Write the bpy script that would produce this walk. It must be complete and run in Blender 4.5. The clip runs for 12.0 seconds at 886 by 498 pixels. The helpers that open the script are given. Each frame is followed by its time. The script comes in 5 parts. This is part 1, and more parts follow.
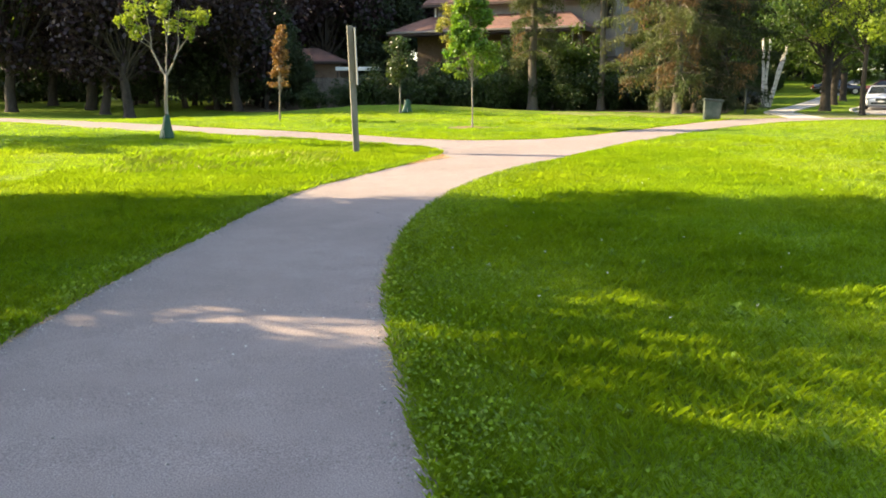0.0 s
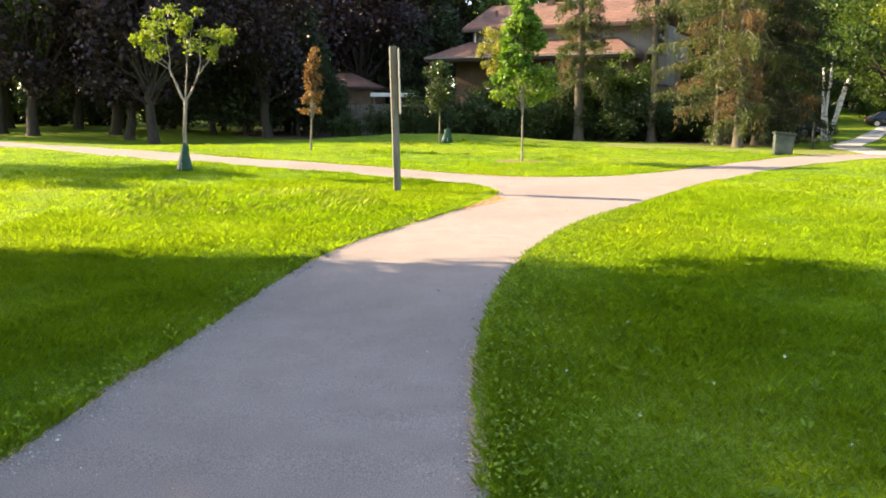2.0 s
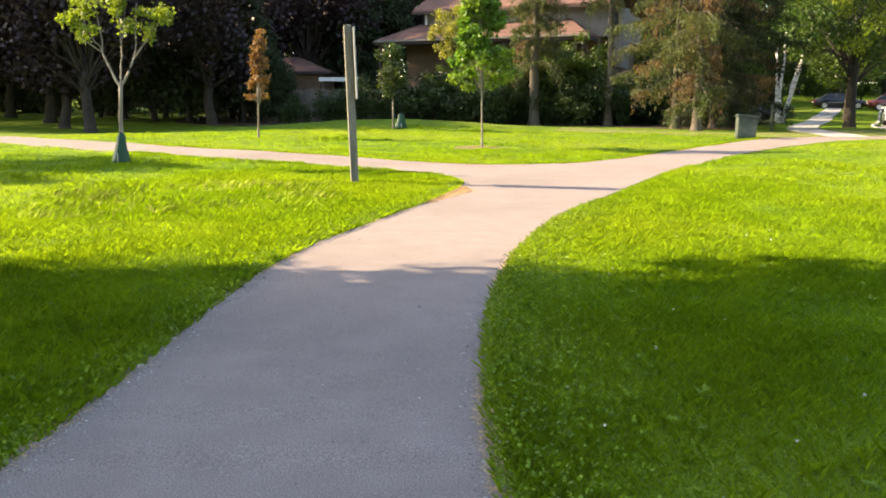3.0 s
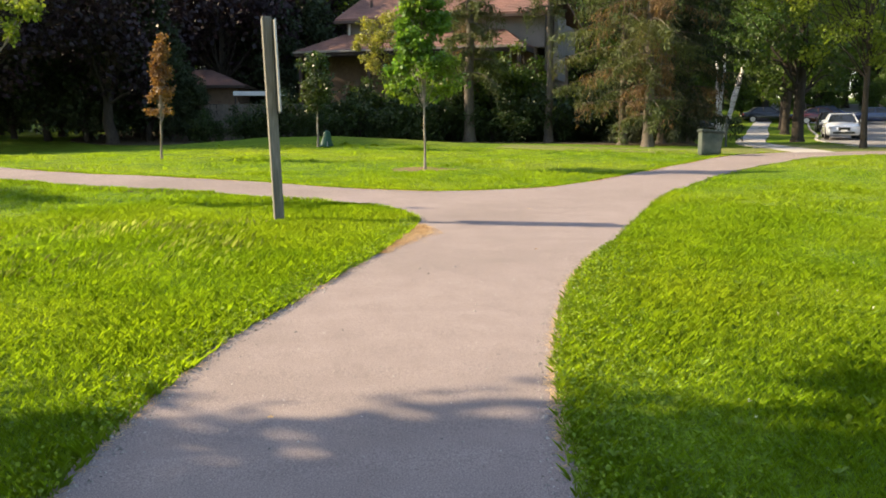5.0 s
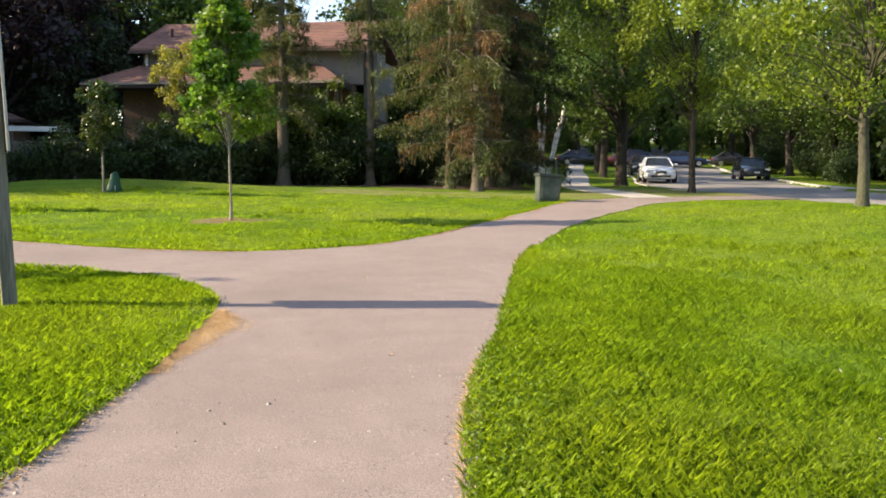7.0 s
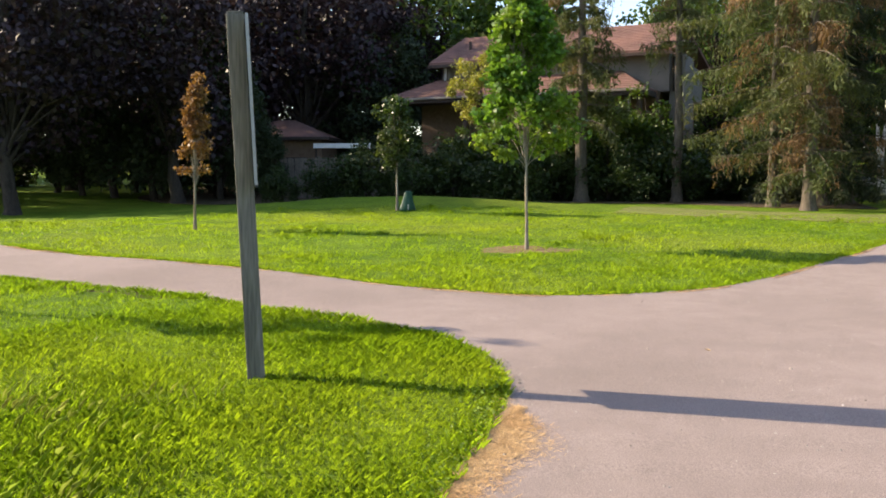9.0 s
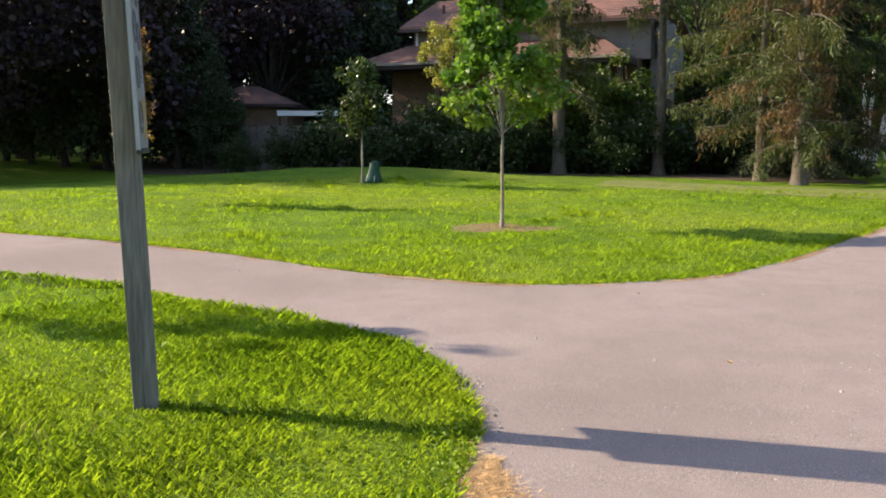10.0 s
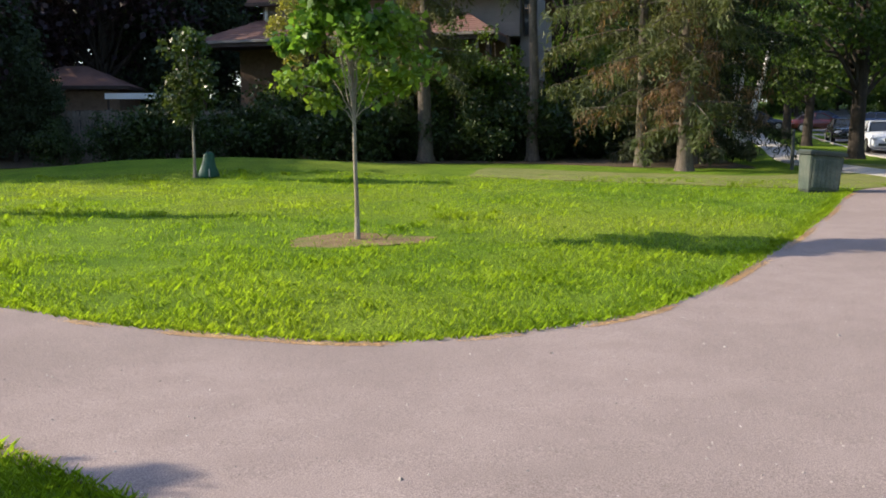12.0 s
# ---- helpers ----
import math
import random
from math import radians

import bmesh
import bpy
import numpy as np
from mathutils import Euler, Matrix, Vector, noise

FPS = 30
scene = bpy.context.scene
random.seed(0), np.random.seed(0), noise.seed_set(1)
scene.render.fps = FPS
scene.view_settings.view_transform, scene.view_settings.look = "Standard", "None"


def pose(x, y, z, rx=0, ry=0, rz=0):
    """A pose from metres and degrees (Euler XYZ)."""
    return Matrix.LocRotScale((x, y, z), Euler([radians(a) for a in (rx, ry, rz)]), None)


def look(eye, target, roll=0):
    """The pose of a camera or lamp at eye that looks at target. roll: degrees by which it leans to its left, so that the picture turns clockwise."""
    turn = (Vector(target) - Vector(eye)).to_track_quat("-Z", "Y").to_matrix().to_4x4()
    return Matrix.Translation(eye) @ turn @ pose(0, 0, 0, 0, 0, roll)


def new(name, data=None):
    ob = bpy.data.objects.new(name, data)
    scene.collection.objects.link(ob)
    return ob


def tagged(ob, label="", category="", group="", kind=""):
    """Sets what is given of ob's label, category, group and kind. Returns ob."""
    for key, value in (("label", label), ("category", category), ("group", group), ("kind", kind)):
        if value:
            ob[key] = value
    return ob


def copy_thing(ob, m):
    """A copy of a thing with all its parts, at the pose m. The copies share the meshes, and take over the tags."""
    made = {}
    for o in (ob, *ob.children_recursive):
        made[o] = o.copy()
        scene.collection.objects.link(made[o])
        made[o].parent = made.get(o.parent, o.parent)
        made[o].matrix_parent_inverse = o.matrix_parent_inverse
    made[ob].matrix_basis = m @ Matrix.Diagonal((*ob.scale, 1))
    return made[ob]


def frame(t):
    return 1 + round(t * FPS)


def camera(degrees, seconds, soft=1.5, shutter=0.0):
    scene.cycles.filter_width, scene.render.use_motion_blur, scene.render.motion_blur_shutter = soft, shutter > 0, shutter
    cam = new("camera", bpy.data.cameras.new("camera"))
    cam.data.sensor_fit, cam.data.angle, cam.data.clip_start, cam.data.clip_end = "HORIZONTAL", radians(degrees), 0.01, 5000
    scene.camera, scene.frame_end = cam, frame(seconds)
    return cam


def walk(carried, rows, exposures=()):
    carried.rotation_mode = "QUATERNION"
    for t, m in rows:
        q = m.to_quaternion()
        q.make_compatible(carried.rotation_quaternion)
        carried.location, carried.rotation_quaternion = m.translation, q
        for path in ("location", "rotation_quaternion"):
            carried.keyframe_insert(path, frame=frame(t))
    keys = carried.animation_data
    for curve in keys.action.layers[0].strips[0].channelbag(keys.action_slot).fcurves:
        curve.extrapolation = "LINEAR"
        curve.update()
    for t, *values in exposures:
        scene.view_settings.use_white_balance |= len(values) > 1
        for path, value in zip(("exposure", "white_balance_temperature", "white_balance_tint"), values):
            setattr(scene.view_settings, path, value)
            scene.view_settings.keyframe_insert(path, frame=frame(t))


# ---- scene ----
# ---- camera ----
cam = camera(52.9, 12.0, soft=1.8)
PATH = [
    (0, (-0.007, 0.902, 1.322), (-0.006, 2.875, 0.991), 0.0),
    (0.5, (-0.115, 1.49, 1.313), (-0.227, 3.454, 0.95), -0.5),
    (1, (-0.272, 2.419, 1.339), (-0.174, 4.393, 1.032), 0.8),
    (1.5, (-0.391, 2.943, 1.374), (-0.434, 4.913, 1.034), -0.4),
    (2, (-0.509, 3.791, 1.433), (-0.572, 5.771, 1.159), 0.7),
    (2.5, (-0.63, 4.411, 1.433), (-0.608, 6.387, 1.12), 0.5),
    (4.5, (-1.152, 7.756, 1.45), (-1.065, 9.737, 1.184), -0.1),
    (5, (-1.146, 8.77, 1.441), (-0.918, 10.738, 1.17), -0.1),
    (5.5, (-1.032, 9.628, 1.451), (-0.644, 11.572, 1.186), 1.2),
    (6, (-0.954, 10.39, 1.465), (-0.455, 12.319, 1.292), -0.2),
    (6.5, (-0.826, 11.331, 1.468), (-0.142, 13.202, 1.294), 0.6),
    (8.5, (-0.526, 13.976, 1.718), (-0.38, 15.961, 1.526), -0.8),
    (9, (-0.511, 14.894, 1.714), (-0.514, 16.887, 1.554), -0.1),
    (9.5, (-0.444, 15.718, 1.694), (-0.545, 17.706, 1.498), -1.0),
    (10, (-0.379, 16.655, 1.678), (-0.323, 18.641, 1.454), 0.3),
    (10.5, (-0.235, 17.479, 1.742), (-0.137, 19.464, 1.523), 0.2),
    (11, (-0.184, 18.215, 1.715), (0.039, 20.193, 1.515), 0.1),
    (11.5, (-0.02, 19.209, 1.711), (0.283, 21.173, 1.49), -1.1),
    (12, (0.092, 19.877, 1.746), (0.44, 21.829, 1.486), -0.3),
]
walk(cam, [(t, look(eye, target, roll)) for t, eye, target, roll in PATH],
     ((0, 1.97, 7450, 11), (0.5, 2.24, 7350, 11), (1.0, 2.06, 7550, 11), (2.5, 2.0, 7600, 13), (5, 1.35, 7050, 13), (6.7, 1.25, 6850, 14), (9.5, 1.21, 6600, 16), (12, 0.97, 6150, 16)))

# ---- daylight ----
SUN_FROM = Vector((-0.838, 0.220, 0.50)).normalized()
sun_data = bpy.data.lights.new("sun", "SUN")
sun_data.energy, sun_data.angle, sun_data.color = 4.7, radians(0.6), (1.0, 0.85, 0.60)
sun = new("sun", sun_data)
sun.matrix_world = look((0, 0, 60), Vector((0, 0, 60)) - SUN_FROM)
world = bpy.data.worlds.new("sky")
scene.world = world
world.use_nodes = True
wn = world.node_tree
wn.nodes.clear()
sky = wn.nodes.new("ShaderNodeTexSky")
sky.sky_type, sky.sun_disc = "NISHITA", False
sky.sun_elevation = math.asin(SUN_FROM.z)
sky.sun_rotation = math.atan2(SUN_FROM.x, SUN_FROM.y)
sky_bg = wn.nodes.new("ShaderNodeBackground")
sky_bg.inputs["Strength"].default_value = 0.15
sky_out = wn.nodes.new("ShaderNodeOutputWorld")
wn.links.new(sky.outputs[0], sky_bg.inputs[0])
wn.links.new(sky_bg.outputs[0], sky_out.inputs[0])

# ---- materials ----
def material(name, c1, c2, scale=4.0, rough=0.85, bump=0.0, bump_scale=60.0, c3=None, big=0.25, metal=0.0,
             translucent=None, island=0.0, fine=0.35, spec=0.3, stretch=(1, 1, 1), own=False, coat=0.0):
    """Two-scale noise between c1 and c2, patches of c3, grain, relief; leaves may let light through."""
    m = bpy.data.materials.new(name)
    m.use_nodes = True
    nt = m.node_tree
    nt.nodes.clear()
    N, L = nt.nodes.new, nt.links.new
    out, bsdf = N("ShaderNodeOutputMaterial"), N("ShaderNodeBsdfPrincipled")
    if own:
        src = N("ShaderNodeTexCoord").outputs["Object"]
    else:
        src = N("ShaderNodeNewGeometry").outputs["Position"]
    mp = N("ShaderNodeMapping")
    mp.inputs["Scale"].default_value = stretch
    L(src, mp.inputs["Vector"])
    n1, n2 = N("ShaderNodeTexNoise"), N("ShaderNodeTexNoise")
    n1.inputs["Scale"].default_value, n1.inputs["Detail"].default_value = scale, 5
    n2.inputs["Scale"].default_value, n2.inputs["Detail"].default_value = scale * big, 3
    L(mp.outputs[0], n1.inputs["Vector"])
    L(mp.outputs[0], n2.inputs["Vector"])
    r1 = N("ShaderNodeValToRGB")
    r1.color_ramp.elements[0].position, r1.color_ramp.elements[1].position = 0.32, 0.68
    r1.color_ramp.elements[0].color, r1.color_ramp.elements[1].color = (*c1, 1), (*c2, 1)
    L(n1.outputs["Fac"], r1.inputs[0])
    col = r1.outputs[0]
    r2 = N("ShaderNodeValToRGB")
    r2.color_ramp.elements[0].position, r2.color_ramp.elements[1].position = 0.45, 0.72
    mix = N("ShaderNodeMixRGB")
    L(n2.outputs["Fac"], r2.inputs[0])
    L(r2.outputs[0], mix.inputs[0])
    L(col, mix.inputs[1])
    mix.inputs[2].default_value = (*(c3 or tuple(v * 0.8 for v in c2)), 1)
    col = mix.outputs[0]
    if island:
        hsv, rnd, mr = N("ShaderNodeHueSaturation"), N("ShaderNodeNewGeometry"), N("ShaderNodeMapRange")
        mr.inputs["To Min"].default_value, mr.inputs["To Max"].default_value = 1 - island, 1 + island
        L(rnd.outputs["Random Per Island"], mr.inputs["Value"])
        L(mr.outputs[0], hsv.inputs["Value"])
        L(col, hsv.inputs["Color"])
        col = hsv.outputs[0]
    if bump or fine:
        n3 = N("ShaderNodeTexNoise")
        n3.inputs["Scale"].default_value, n3.inputs["Detail"].default_value = bump_scale, 4
        L(mp.outputs[0], n3.inputs["Vector"])
        if fine:
            r3, mul = N("ShaderNodeMapRange"), N("ShaderNodeMixRGB")
            r3.inputs["From Min"].default_value, r3.inputs["From Max"].default_value = 0.3, 0.7
            r3.inputs["To Min"].default_value, r3.inputs["To Max"].default_value = 1 - fine, 1 + fine * 0.6
            mul.blend_type = "MULTIPLY"
            mul.inputs[0].default_value = 1
            L(n3.outputs["Fac"], r3.inputs["Value"])
            L(col, mul.inputs[1])
            L(r3.outputs[0], mul.inputs[2])
            col = mul.outputs[0]
        if bump:
            b = N("ShaderNodeBump")
            b.inputs["Strength"].default_value, b.inputs["Distance"].default_value = bump, 0.02
            L(n3.outputs["Fac"], b.inputs["Height"])
            L(b.outputs[0], bsdf.inputs["Normal"])
    L(col, bsdf.inputs["Base Color"])
    bsdf.inputs["Roughness"].default_value, bsdf.inputs["Metallic"].default_value = rough, metal
    bsdf.inputs["Specular IOR Level"].default_value = spec
    bsdf.inputs["Coat Weight"].default_value = coat
    if translucent:
        tr, ms, tint = N("ShaderNodeBsdfTranslucent"), N("ShaderNodeMixShader"), N("ShaderNodeMixRGB")
        tint.blend_type = "MULTIPLY"
        tint.inputs[0].default_value = 1
        tint.inputs[2].default_value = (*translucent[1:], 1)
        L(col, tint.inputs[1])
        L(tint.outputs[0], tr.inputs["Color"])
        ms.inputs[0].default_value = translucent[0]
        L(bsdf.outputs[0], ms.inputs[1])
        L(tr.outputs[0], ms.inputs[2])
        L(ms.outputs[0], out.inputs[0])
    else:
        L(bsdf.outputs[0], out.inputs[0])
    return m


def leaf_material(name, c1, c2, c3=None, glow=0.4, rough=0.5):
    return material(name, c1, c2, 1.3, rough, 0, 30, c3, 0.4, translucent=(glow, 1.5, 1.5, 0.7), island=0.35, fine=0.2, spec=0.35)


LAWN = material("lawn_soil_and_turf", (0.08, 0.15, 0.009), (0.14, 0.225, 0.013), 1.1, 0.95, 1.0, 42, (0.17, 0.225, 0.02), 0.16, fine=0.7, spec=0.1)
BLADE = material("grass_blade", (0.145, 0.255, 0.013), (0.215, 0.335, 0.018), 1.1, 0.42, 0, 40, (0.25, 0.34, 0.024), 0.16,
                 translucent=(0.56, 1.55, 1.5, 0.75), island=0.12, fine=0.1, spec=0.35)
PALE_BLADE = material("pale_dry_grass_blade", (0.20, 0.31, 0.04), (0.28, 0.37, 0.08), 4, 0.35, 0, 40, (0.38, 0.40, 0.16), 0.4,
                      translucent=(0.4, 1.4, 1.4, 0.9), island=0.25, fine=0.1, spec=0.5)
CLOVER = material("clover_leaf", (0.11, 0.19, 0.015), (0.16, 0.25, 0.02), 3, 0.6, 0, 40, (0.19, 0.27, 0.02), 0.3,
                  translucent=(0.35, 1.4, 1.4, 0.8), island=0.3, fine=0.2)
PETAL = material("white_clover_flower", (0.7, 0.68, 0.6), (0.8, 0.78, 0.72), 40, 0.8)
GRIT = material("path_grit", (0.16, 0.145, 0.13), (0.45, 0.41, 0.37), 30, 0.9, 0, 60, (0.25, 0.21, 0.18), 0.3, island=0.4)
STRAW = material("dry_grass_straw", (0.52, 0.34, 0.16), (0.66, 0.46, 0.24), 9, 0.9, 0, 50, (0.50, 0.30, 0.13), island=0.25)
ASPHALT = material("fine_limestone_screening_path", (0.27, 0.22, 0.203), (0.31, 0.254, 0.234), 3.2, 0.95, 0.28, 140, (0.238, 0.195, 0.178), 0.11, fine=0.5, spec=0.15)
ROAD = material("road_asphalt", (0.25, 0.235, 0.225), (0.30, 0.28, 0.268), 2, 0.9, 0.4, 120, (0.19, 0.18, 0.17), 0.2, fine=0.3)
CONCRETE = material("pavement_concrete", (0.42, 0.40, 0.37), (0.5, 0.47, 0.44), 3, 0.9, 0.3, 110, (0.38, 0.36, 0.33), 0.25, fine=0.2)
SOIL = material("soil_needles_and_hedge_shade", (0.05, 0.035, 0.02), (0.10, 0.07, 0.04), 6, 0.98, 0.8, 60, (0.07, 0.06, 0.025), 0.2, fine=0.5)
MULCH = material("dry_mulch", (0.16, 0.10, 0.05), (0.26, 0.18, 0.09), 9, 0.95, 0.8, 70, (0.14, 0.17, 0.03), 0.2, fine=0.5)
BARK = material("grey_brown_bark", (0.08, 0.065, 0.05), (0.15, 0.125, 0.10), 9, 0.95, 0.9, 40, (0.11, 0.10, 0.07), 0.2, stretch=(1, 1, 0.25), fine=0.4)
BARK_MID = material("grey_green_bark", (0.055, 0.052, 0.038), (0.105, 0.098, 0.072), 9, 0.95, 0.9, 40, (0.08, 0.085, 0.05), 0.2, stretch=(1, 1, 0.25), fine=0.4)
BARK_DARK = material("dark_bark", (0.03, 0.025, 0.02), (0.06, 0.05, 0.04), 9, 0.95, 0.9, 40, stretch=(1, 1, 0.25), fine=0.4)
BARK_PALE = material("smooth_grey_sapling_bark", (0.22, 0.19, 0.16), (0.32, 0.29, 0.25), 14, 0.9, 0.5, 80, (0.2, 0.16, 0.11), 0.2, stretch=(1, 1, 0.4))
BIRCH = material("white_birch_bark", (0.62, 0.58, 0.52), (0.78, 0.75, 0.70), 5, 0.8, 0.3, 30, (0.25, 0.22, 0.2), 0.6, stretch=(1, 1, 3))
TIMBER = material("weathered_timber", (0.135, 0.13, 0.112), (0.21, 0.20, 0.175), 14, 0.9, 0.6, 55, (0.13, 0.125, 0.11), 0.25, stretch=(1, 1, 0.07), fine=0.35)
FENCE = material("old_fence_board", (0.13, 0.11, 0.09), (0.21, 0.18, 0.15), 8, 0.95, 0.6, 50, stretch=(1, 1, 0.15))
SIGNFACE = material("sign_face_off_white", (0.21, 0.21, 0.20), (0.26, 0.26, 0.25), 6, 0.6, 0, 40, fine=0.1)
INK = material("sign_ink_grey", (0.10, 0.10, 0.11), (0.14, 0.14, 0.15), 20, 0.6)
OCHRE = material("sign_ochre_panel", (0.33, 0.21, 0.06), (0.40, 0.26, 0.08), 12, 0.6)
ALU = material("sign_edge_aluminium", (0.35, 0.35, 0.35), (0.42, 0.42, 0.42), 12, 0.55, metal=0.6, fine=0.1)
BAG = material("green_watering_bag", (0.008, 0.05, 0.028), (0.014, 0.075, 0.04), 7, 0.45, 0.5, 18, (0.015, 0.06, 0.04), 0.4, fine=0.25)
BIN_BODY = material("bin_green_grey_plastic", (0.04, 0.058, 0.05), (0.065, 0.085, 0.074), 6, 0.6, 0.3, 30, (0.13, 0.14, 0.12), 0.3, fine=0.25)
BIN_DARK = material("bin_dark_trim", (0.025, 0.032, 0.03), (0.04, 0.05, 0.045), 8, 0.6, fine=0.2)
SHINGLE = material("red_brown_shingle", (0.145, 0.08, 0.065), (0.205, 0.115, 0.094), 3, 0.95, 0.4, 25, (0.25, 0.13, 0.10), 0.2, fine=0.25)
BRICK = material("tan_brick", (0.16, 0.105, 0.07), (0.22, 0.15, 0.10), 7, 0.95, 0.4, 60, fine=0.25)
RED_BRICK = material("red_brick", (0.30, 0.11, 0.065), (0.40, 0.16, 0.09), 7, 0.95, 0.4, 60, fine=0.25)
DRY = material("worn_dry_grass", (0.14, 0.17, 0.035), (0.21, 0.21, 0.06), 2.2, 0.95, 0.9, 60, (0.13, 0.17, 0.03), 0.2, fine=0.5)
SIDING = material("pale_siding", (0.22, 0.195, 0.175), (0.27, 0.24, 0.215), 2, 0.8, 0.1, 40, fine=0.12)
TRIM = material("dark_brown_trim", (0.05, 0.035, 0.03), (0.08, 0.055, 0.045), 8, 0.7)
WHITE = material("white_painted_metal", (0.72, 0.72, 0.70), (0.8, 0.8, 0.78), 3, 0.45, fine=0.08)
GLASS = material("dark_window_glass", (0.015, 0.018, 0.02), (0.02, 0.024, 0.028), 2, 0.06, spec=0.6, fine=0)
RUBBER = material("tyre_rubber", (0.02, 0.02, 0.02), (0.03, 0.03, 0.03), 20, 0.85)
RIM = material("alloy_rim", (0.5, 0.5, 0.52), (0.6, 0.6, 0.62), 10, 0.3, metal=0.9, fine=0.1)
CHROME = material("bright_trim", (0.6, 0.6, 0.6), (0.7, 0.7, 0.7), 5, 0.15, metal=1.0, fine=0)
LAMPGLASS = material("headlight_glass", (0.5, 0.52, 0.55), (0.65, 0.66, 0.68), 15, 0.1, fine=0, spec=0.6)
REDLAMP = material("red_tail_light", (0.35, 0.02, 0.015), (0.45, 0.03, 0.02), 15, 0.2, fine=0)
def car_paint(name, c):
    return material(name, c, tuple(min(1, v * 1.08 + 0.004) for v in c), 1.5, 0.25, fine=0.05, coat=0.8, spec=0.5)
LEAF_LIME = leaf_material("lime_green_leaf", (0.15, 0.26, 0.02), (0.24, 0.34, 0.03), (0.30, 0.36, 0.04), 0.45)
LEAF_OLIVE = leaf_material("olive_green_leaf", (0.13, 0.19, 0.025), (0.20, 0.26, 0.035), (0.25, 0.28, 0.05), 0.4)
LEAF_OAK = leaf_material("bright_green_leaf", (0.07, 0.155, 0.022), (0.125, 0.235, 0.035), (0.19, 0.25, 0.035), 0.4, 0.35)
LEAF_DEEP = leaf_material("deep_green_leaf", (0.045, 0.10, 0.018), (0.075, 0.15, 0.025), (0.09, 0.15, 0.03), 0.3)
LEAF_STREET = leaf_material("street_tree_leaf", (0.10, 0.155, 0.02), (0.17, 0.235, 0.03), (0.20, 0.25, 0.03), 0.45)
# darker street leaf with crown shade put into its green; tall shrubs share it
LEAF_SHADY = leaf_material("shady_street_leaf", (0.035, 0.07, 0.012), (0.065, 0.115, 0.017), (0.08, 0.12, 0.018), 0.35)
LEAF_HEDGE = leaf_material("dark_hedge_leaf", (0.02, 0.04, 0.01), (0.035, 0.065, 0.014), (0.04, 0.06, 0.015), 0.25)
LEAF_CEDAR = leaf_material("dark_cedar_leaf", (0.027, 0.046, 0.022), (0.046, 0.068, 0.03), (0.038, 0.055, 0.026), 0.2, 0.7)
LEAF_PURPLE = leaf_material("dark_purple_maple_leaf", (0.018, 0.010, 0.014), (0.036, 0.018, 0.024), (0.026, 0.014, 0.02), 0.15, 0.5)
LEAF_ORANGE = leaf_material("orange_brown_leaf", (0.17, 0.085, 0.035), (0.25, 0.135, 0.055), (0.19, 0.17, 0.055), 0.35)
LEAF_YELLOW = leaf_material("yellow_leaf", (0.23, 0.235, 0.045), (0.31, 0.30, 0.065), (0.17, 0.21, 0.045), 0.35)
LEAF_PLUM = leaf_material("dark_glossy_leaf", (0.028, 0.055, 0.016), (0.05, 0.085, 0.022), (0.06, 0.075, 0.025), 0.3, 0.35)
NEEDLE = leaf_material("spruce_needles", (0.05, 0.075, 0.026), (0.095, 0.115, 0.04), (0.115, 0.115, 0.045), 0.3, 0.7)
# darker copy of the spruce needles: the back trees' shade is put into the colour
NEEDLE_SHADED = leaf_material("shaded_spruce_needles", (0.022, 0.035, 0.016), (0.04, 0.055, 0.022), (0.045, 0.05, 0.022), 0.2, 0.7)
NEEDLE_DEAD = leaf_material("dead_brown_needles", (0.13, 0.08, 0.045), (0.21, 0.135, 0.075), (0.16, 0.11, 0.06), 0.3, 0.8)

# ---- geometry helpers ----
def mesh_of(name, verts, faces, mat, smooth=False):
    me = bpy.data.meshes.new(name)
    me.from_pydata([tuple(v) for v in verts], [], [tuple(f) for f in faces])
    if mat:
        me.materials.append(mat)
    if smooth:
        me.polygons.foreach_set("use_smooth", [True] * len(me.polygons))
    me.update()
    return me


def quads_mesh(name, v, mat, per=4):
    """Separate faces of `per` corners each from an array of shape (n, per, 3)."""
    n = len(v)
    me = bpy.data.meshes.new(name)
    me.vertices.add(n * per)
    me.vertices.foreach_set("co", np.ascontiguousarray(v, dtype=np.float32).ravel())
    me.loops.add(n * per)
    me.loops.foreach_set("vertex_index", np.arange(n * per, dtype=np.int32))
    me.polygons.add(n)
    me.polygons.foreach_set("loop_start", np.arange(0, n * per, per, dtype=np.int32))
    me.materials.append(mat)
    me.update(calc_edges=True)
    return me


def part(name, bm, mat, parent, label=""):
    """One mesh object out of a bmesh (or a ready mesh) under a thing or a part."""
    if isinstance(bm, bmesh.types.BMesh):
        me = bpy.data.meshes.new(name)
        bm.to_mesh(me)
        bm.free()
        me.materials.append(mat)
    else:
        me = bm
    ob = new(name, me)
    ob.parent = parent
    if label:
        ob["label"] = label
    return ob


def thing(name, m, label, category, group="", kind=""):
    ob = new(name)
    ob.empty_display_size = 0.2
    ob.matrix_world = m
    return tagged(ob, label, category, group, kind)


def box(bm, x0, y0, z0, x1, y1, z1, bevel=0.0, seg=2):
    r = bmesh.ops.create_cube(bm, size=1, matrix=Matrix.LocRotScale(((x0 + x1) / 2, (y0 + y1) / 2, (z0 + z1) / 2), None, (x1 - x0, y1 - y0, z1 - z0)))
    if bevel:
        es = list({e for v in r["verts"] for e in v.link_edges})
        bmesh.ops.bevel(bm, geom=es, offset=bevel, segments=seg, affect="EDGES", profile=0.6)
    return bm


def boxed(*a, **k):
    return box(bmesh.new(), *a, **k)


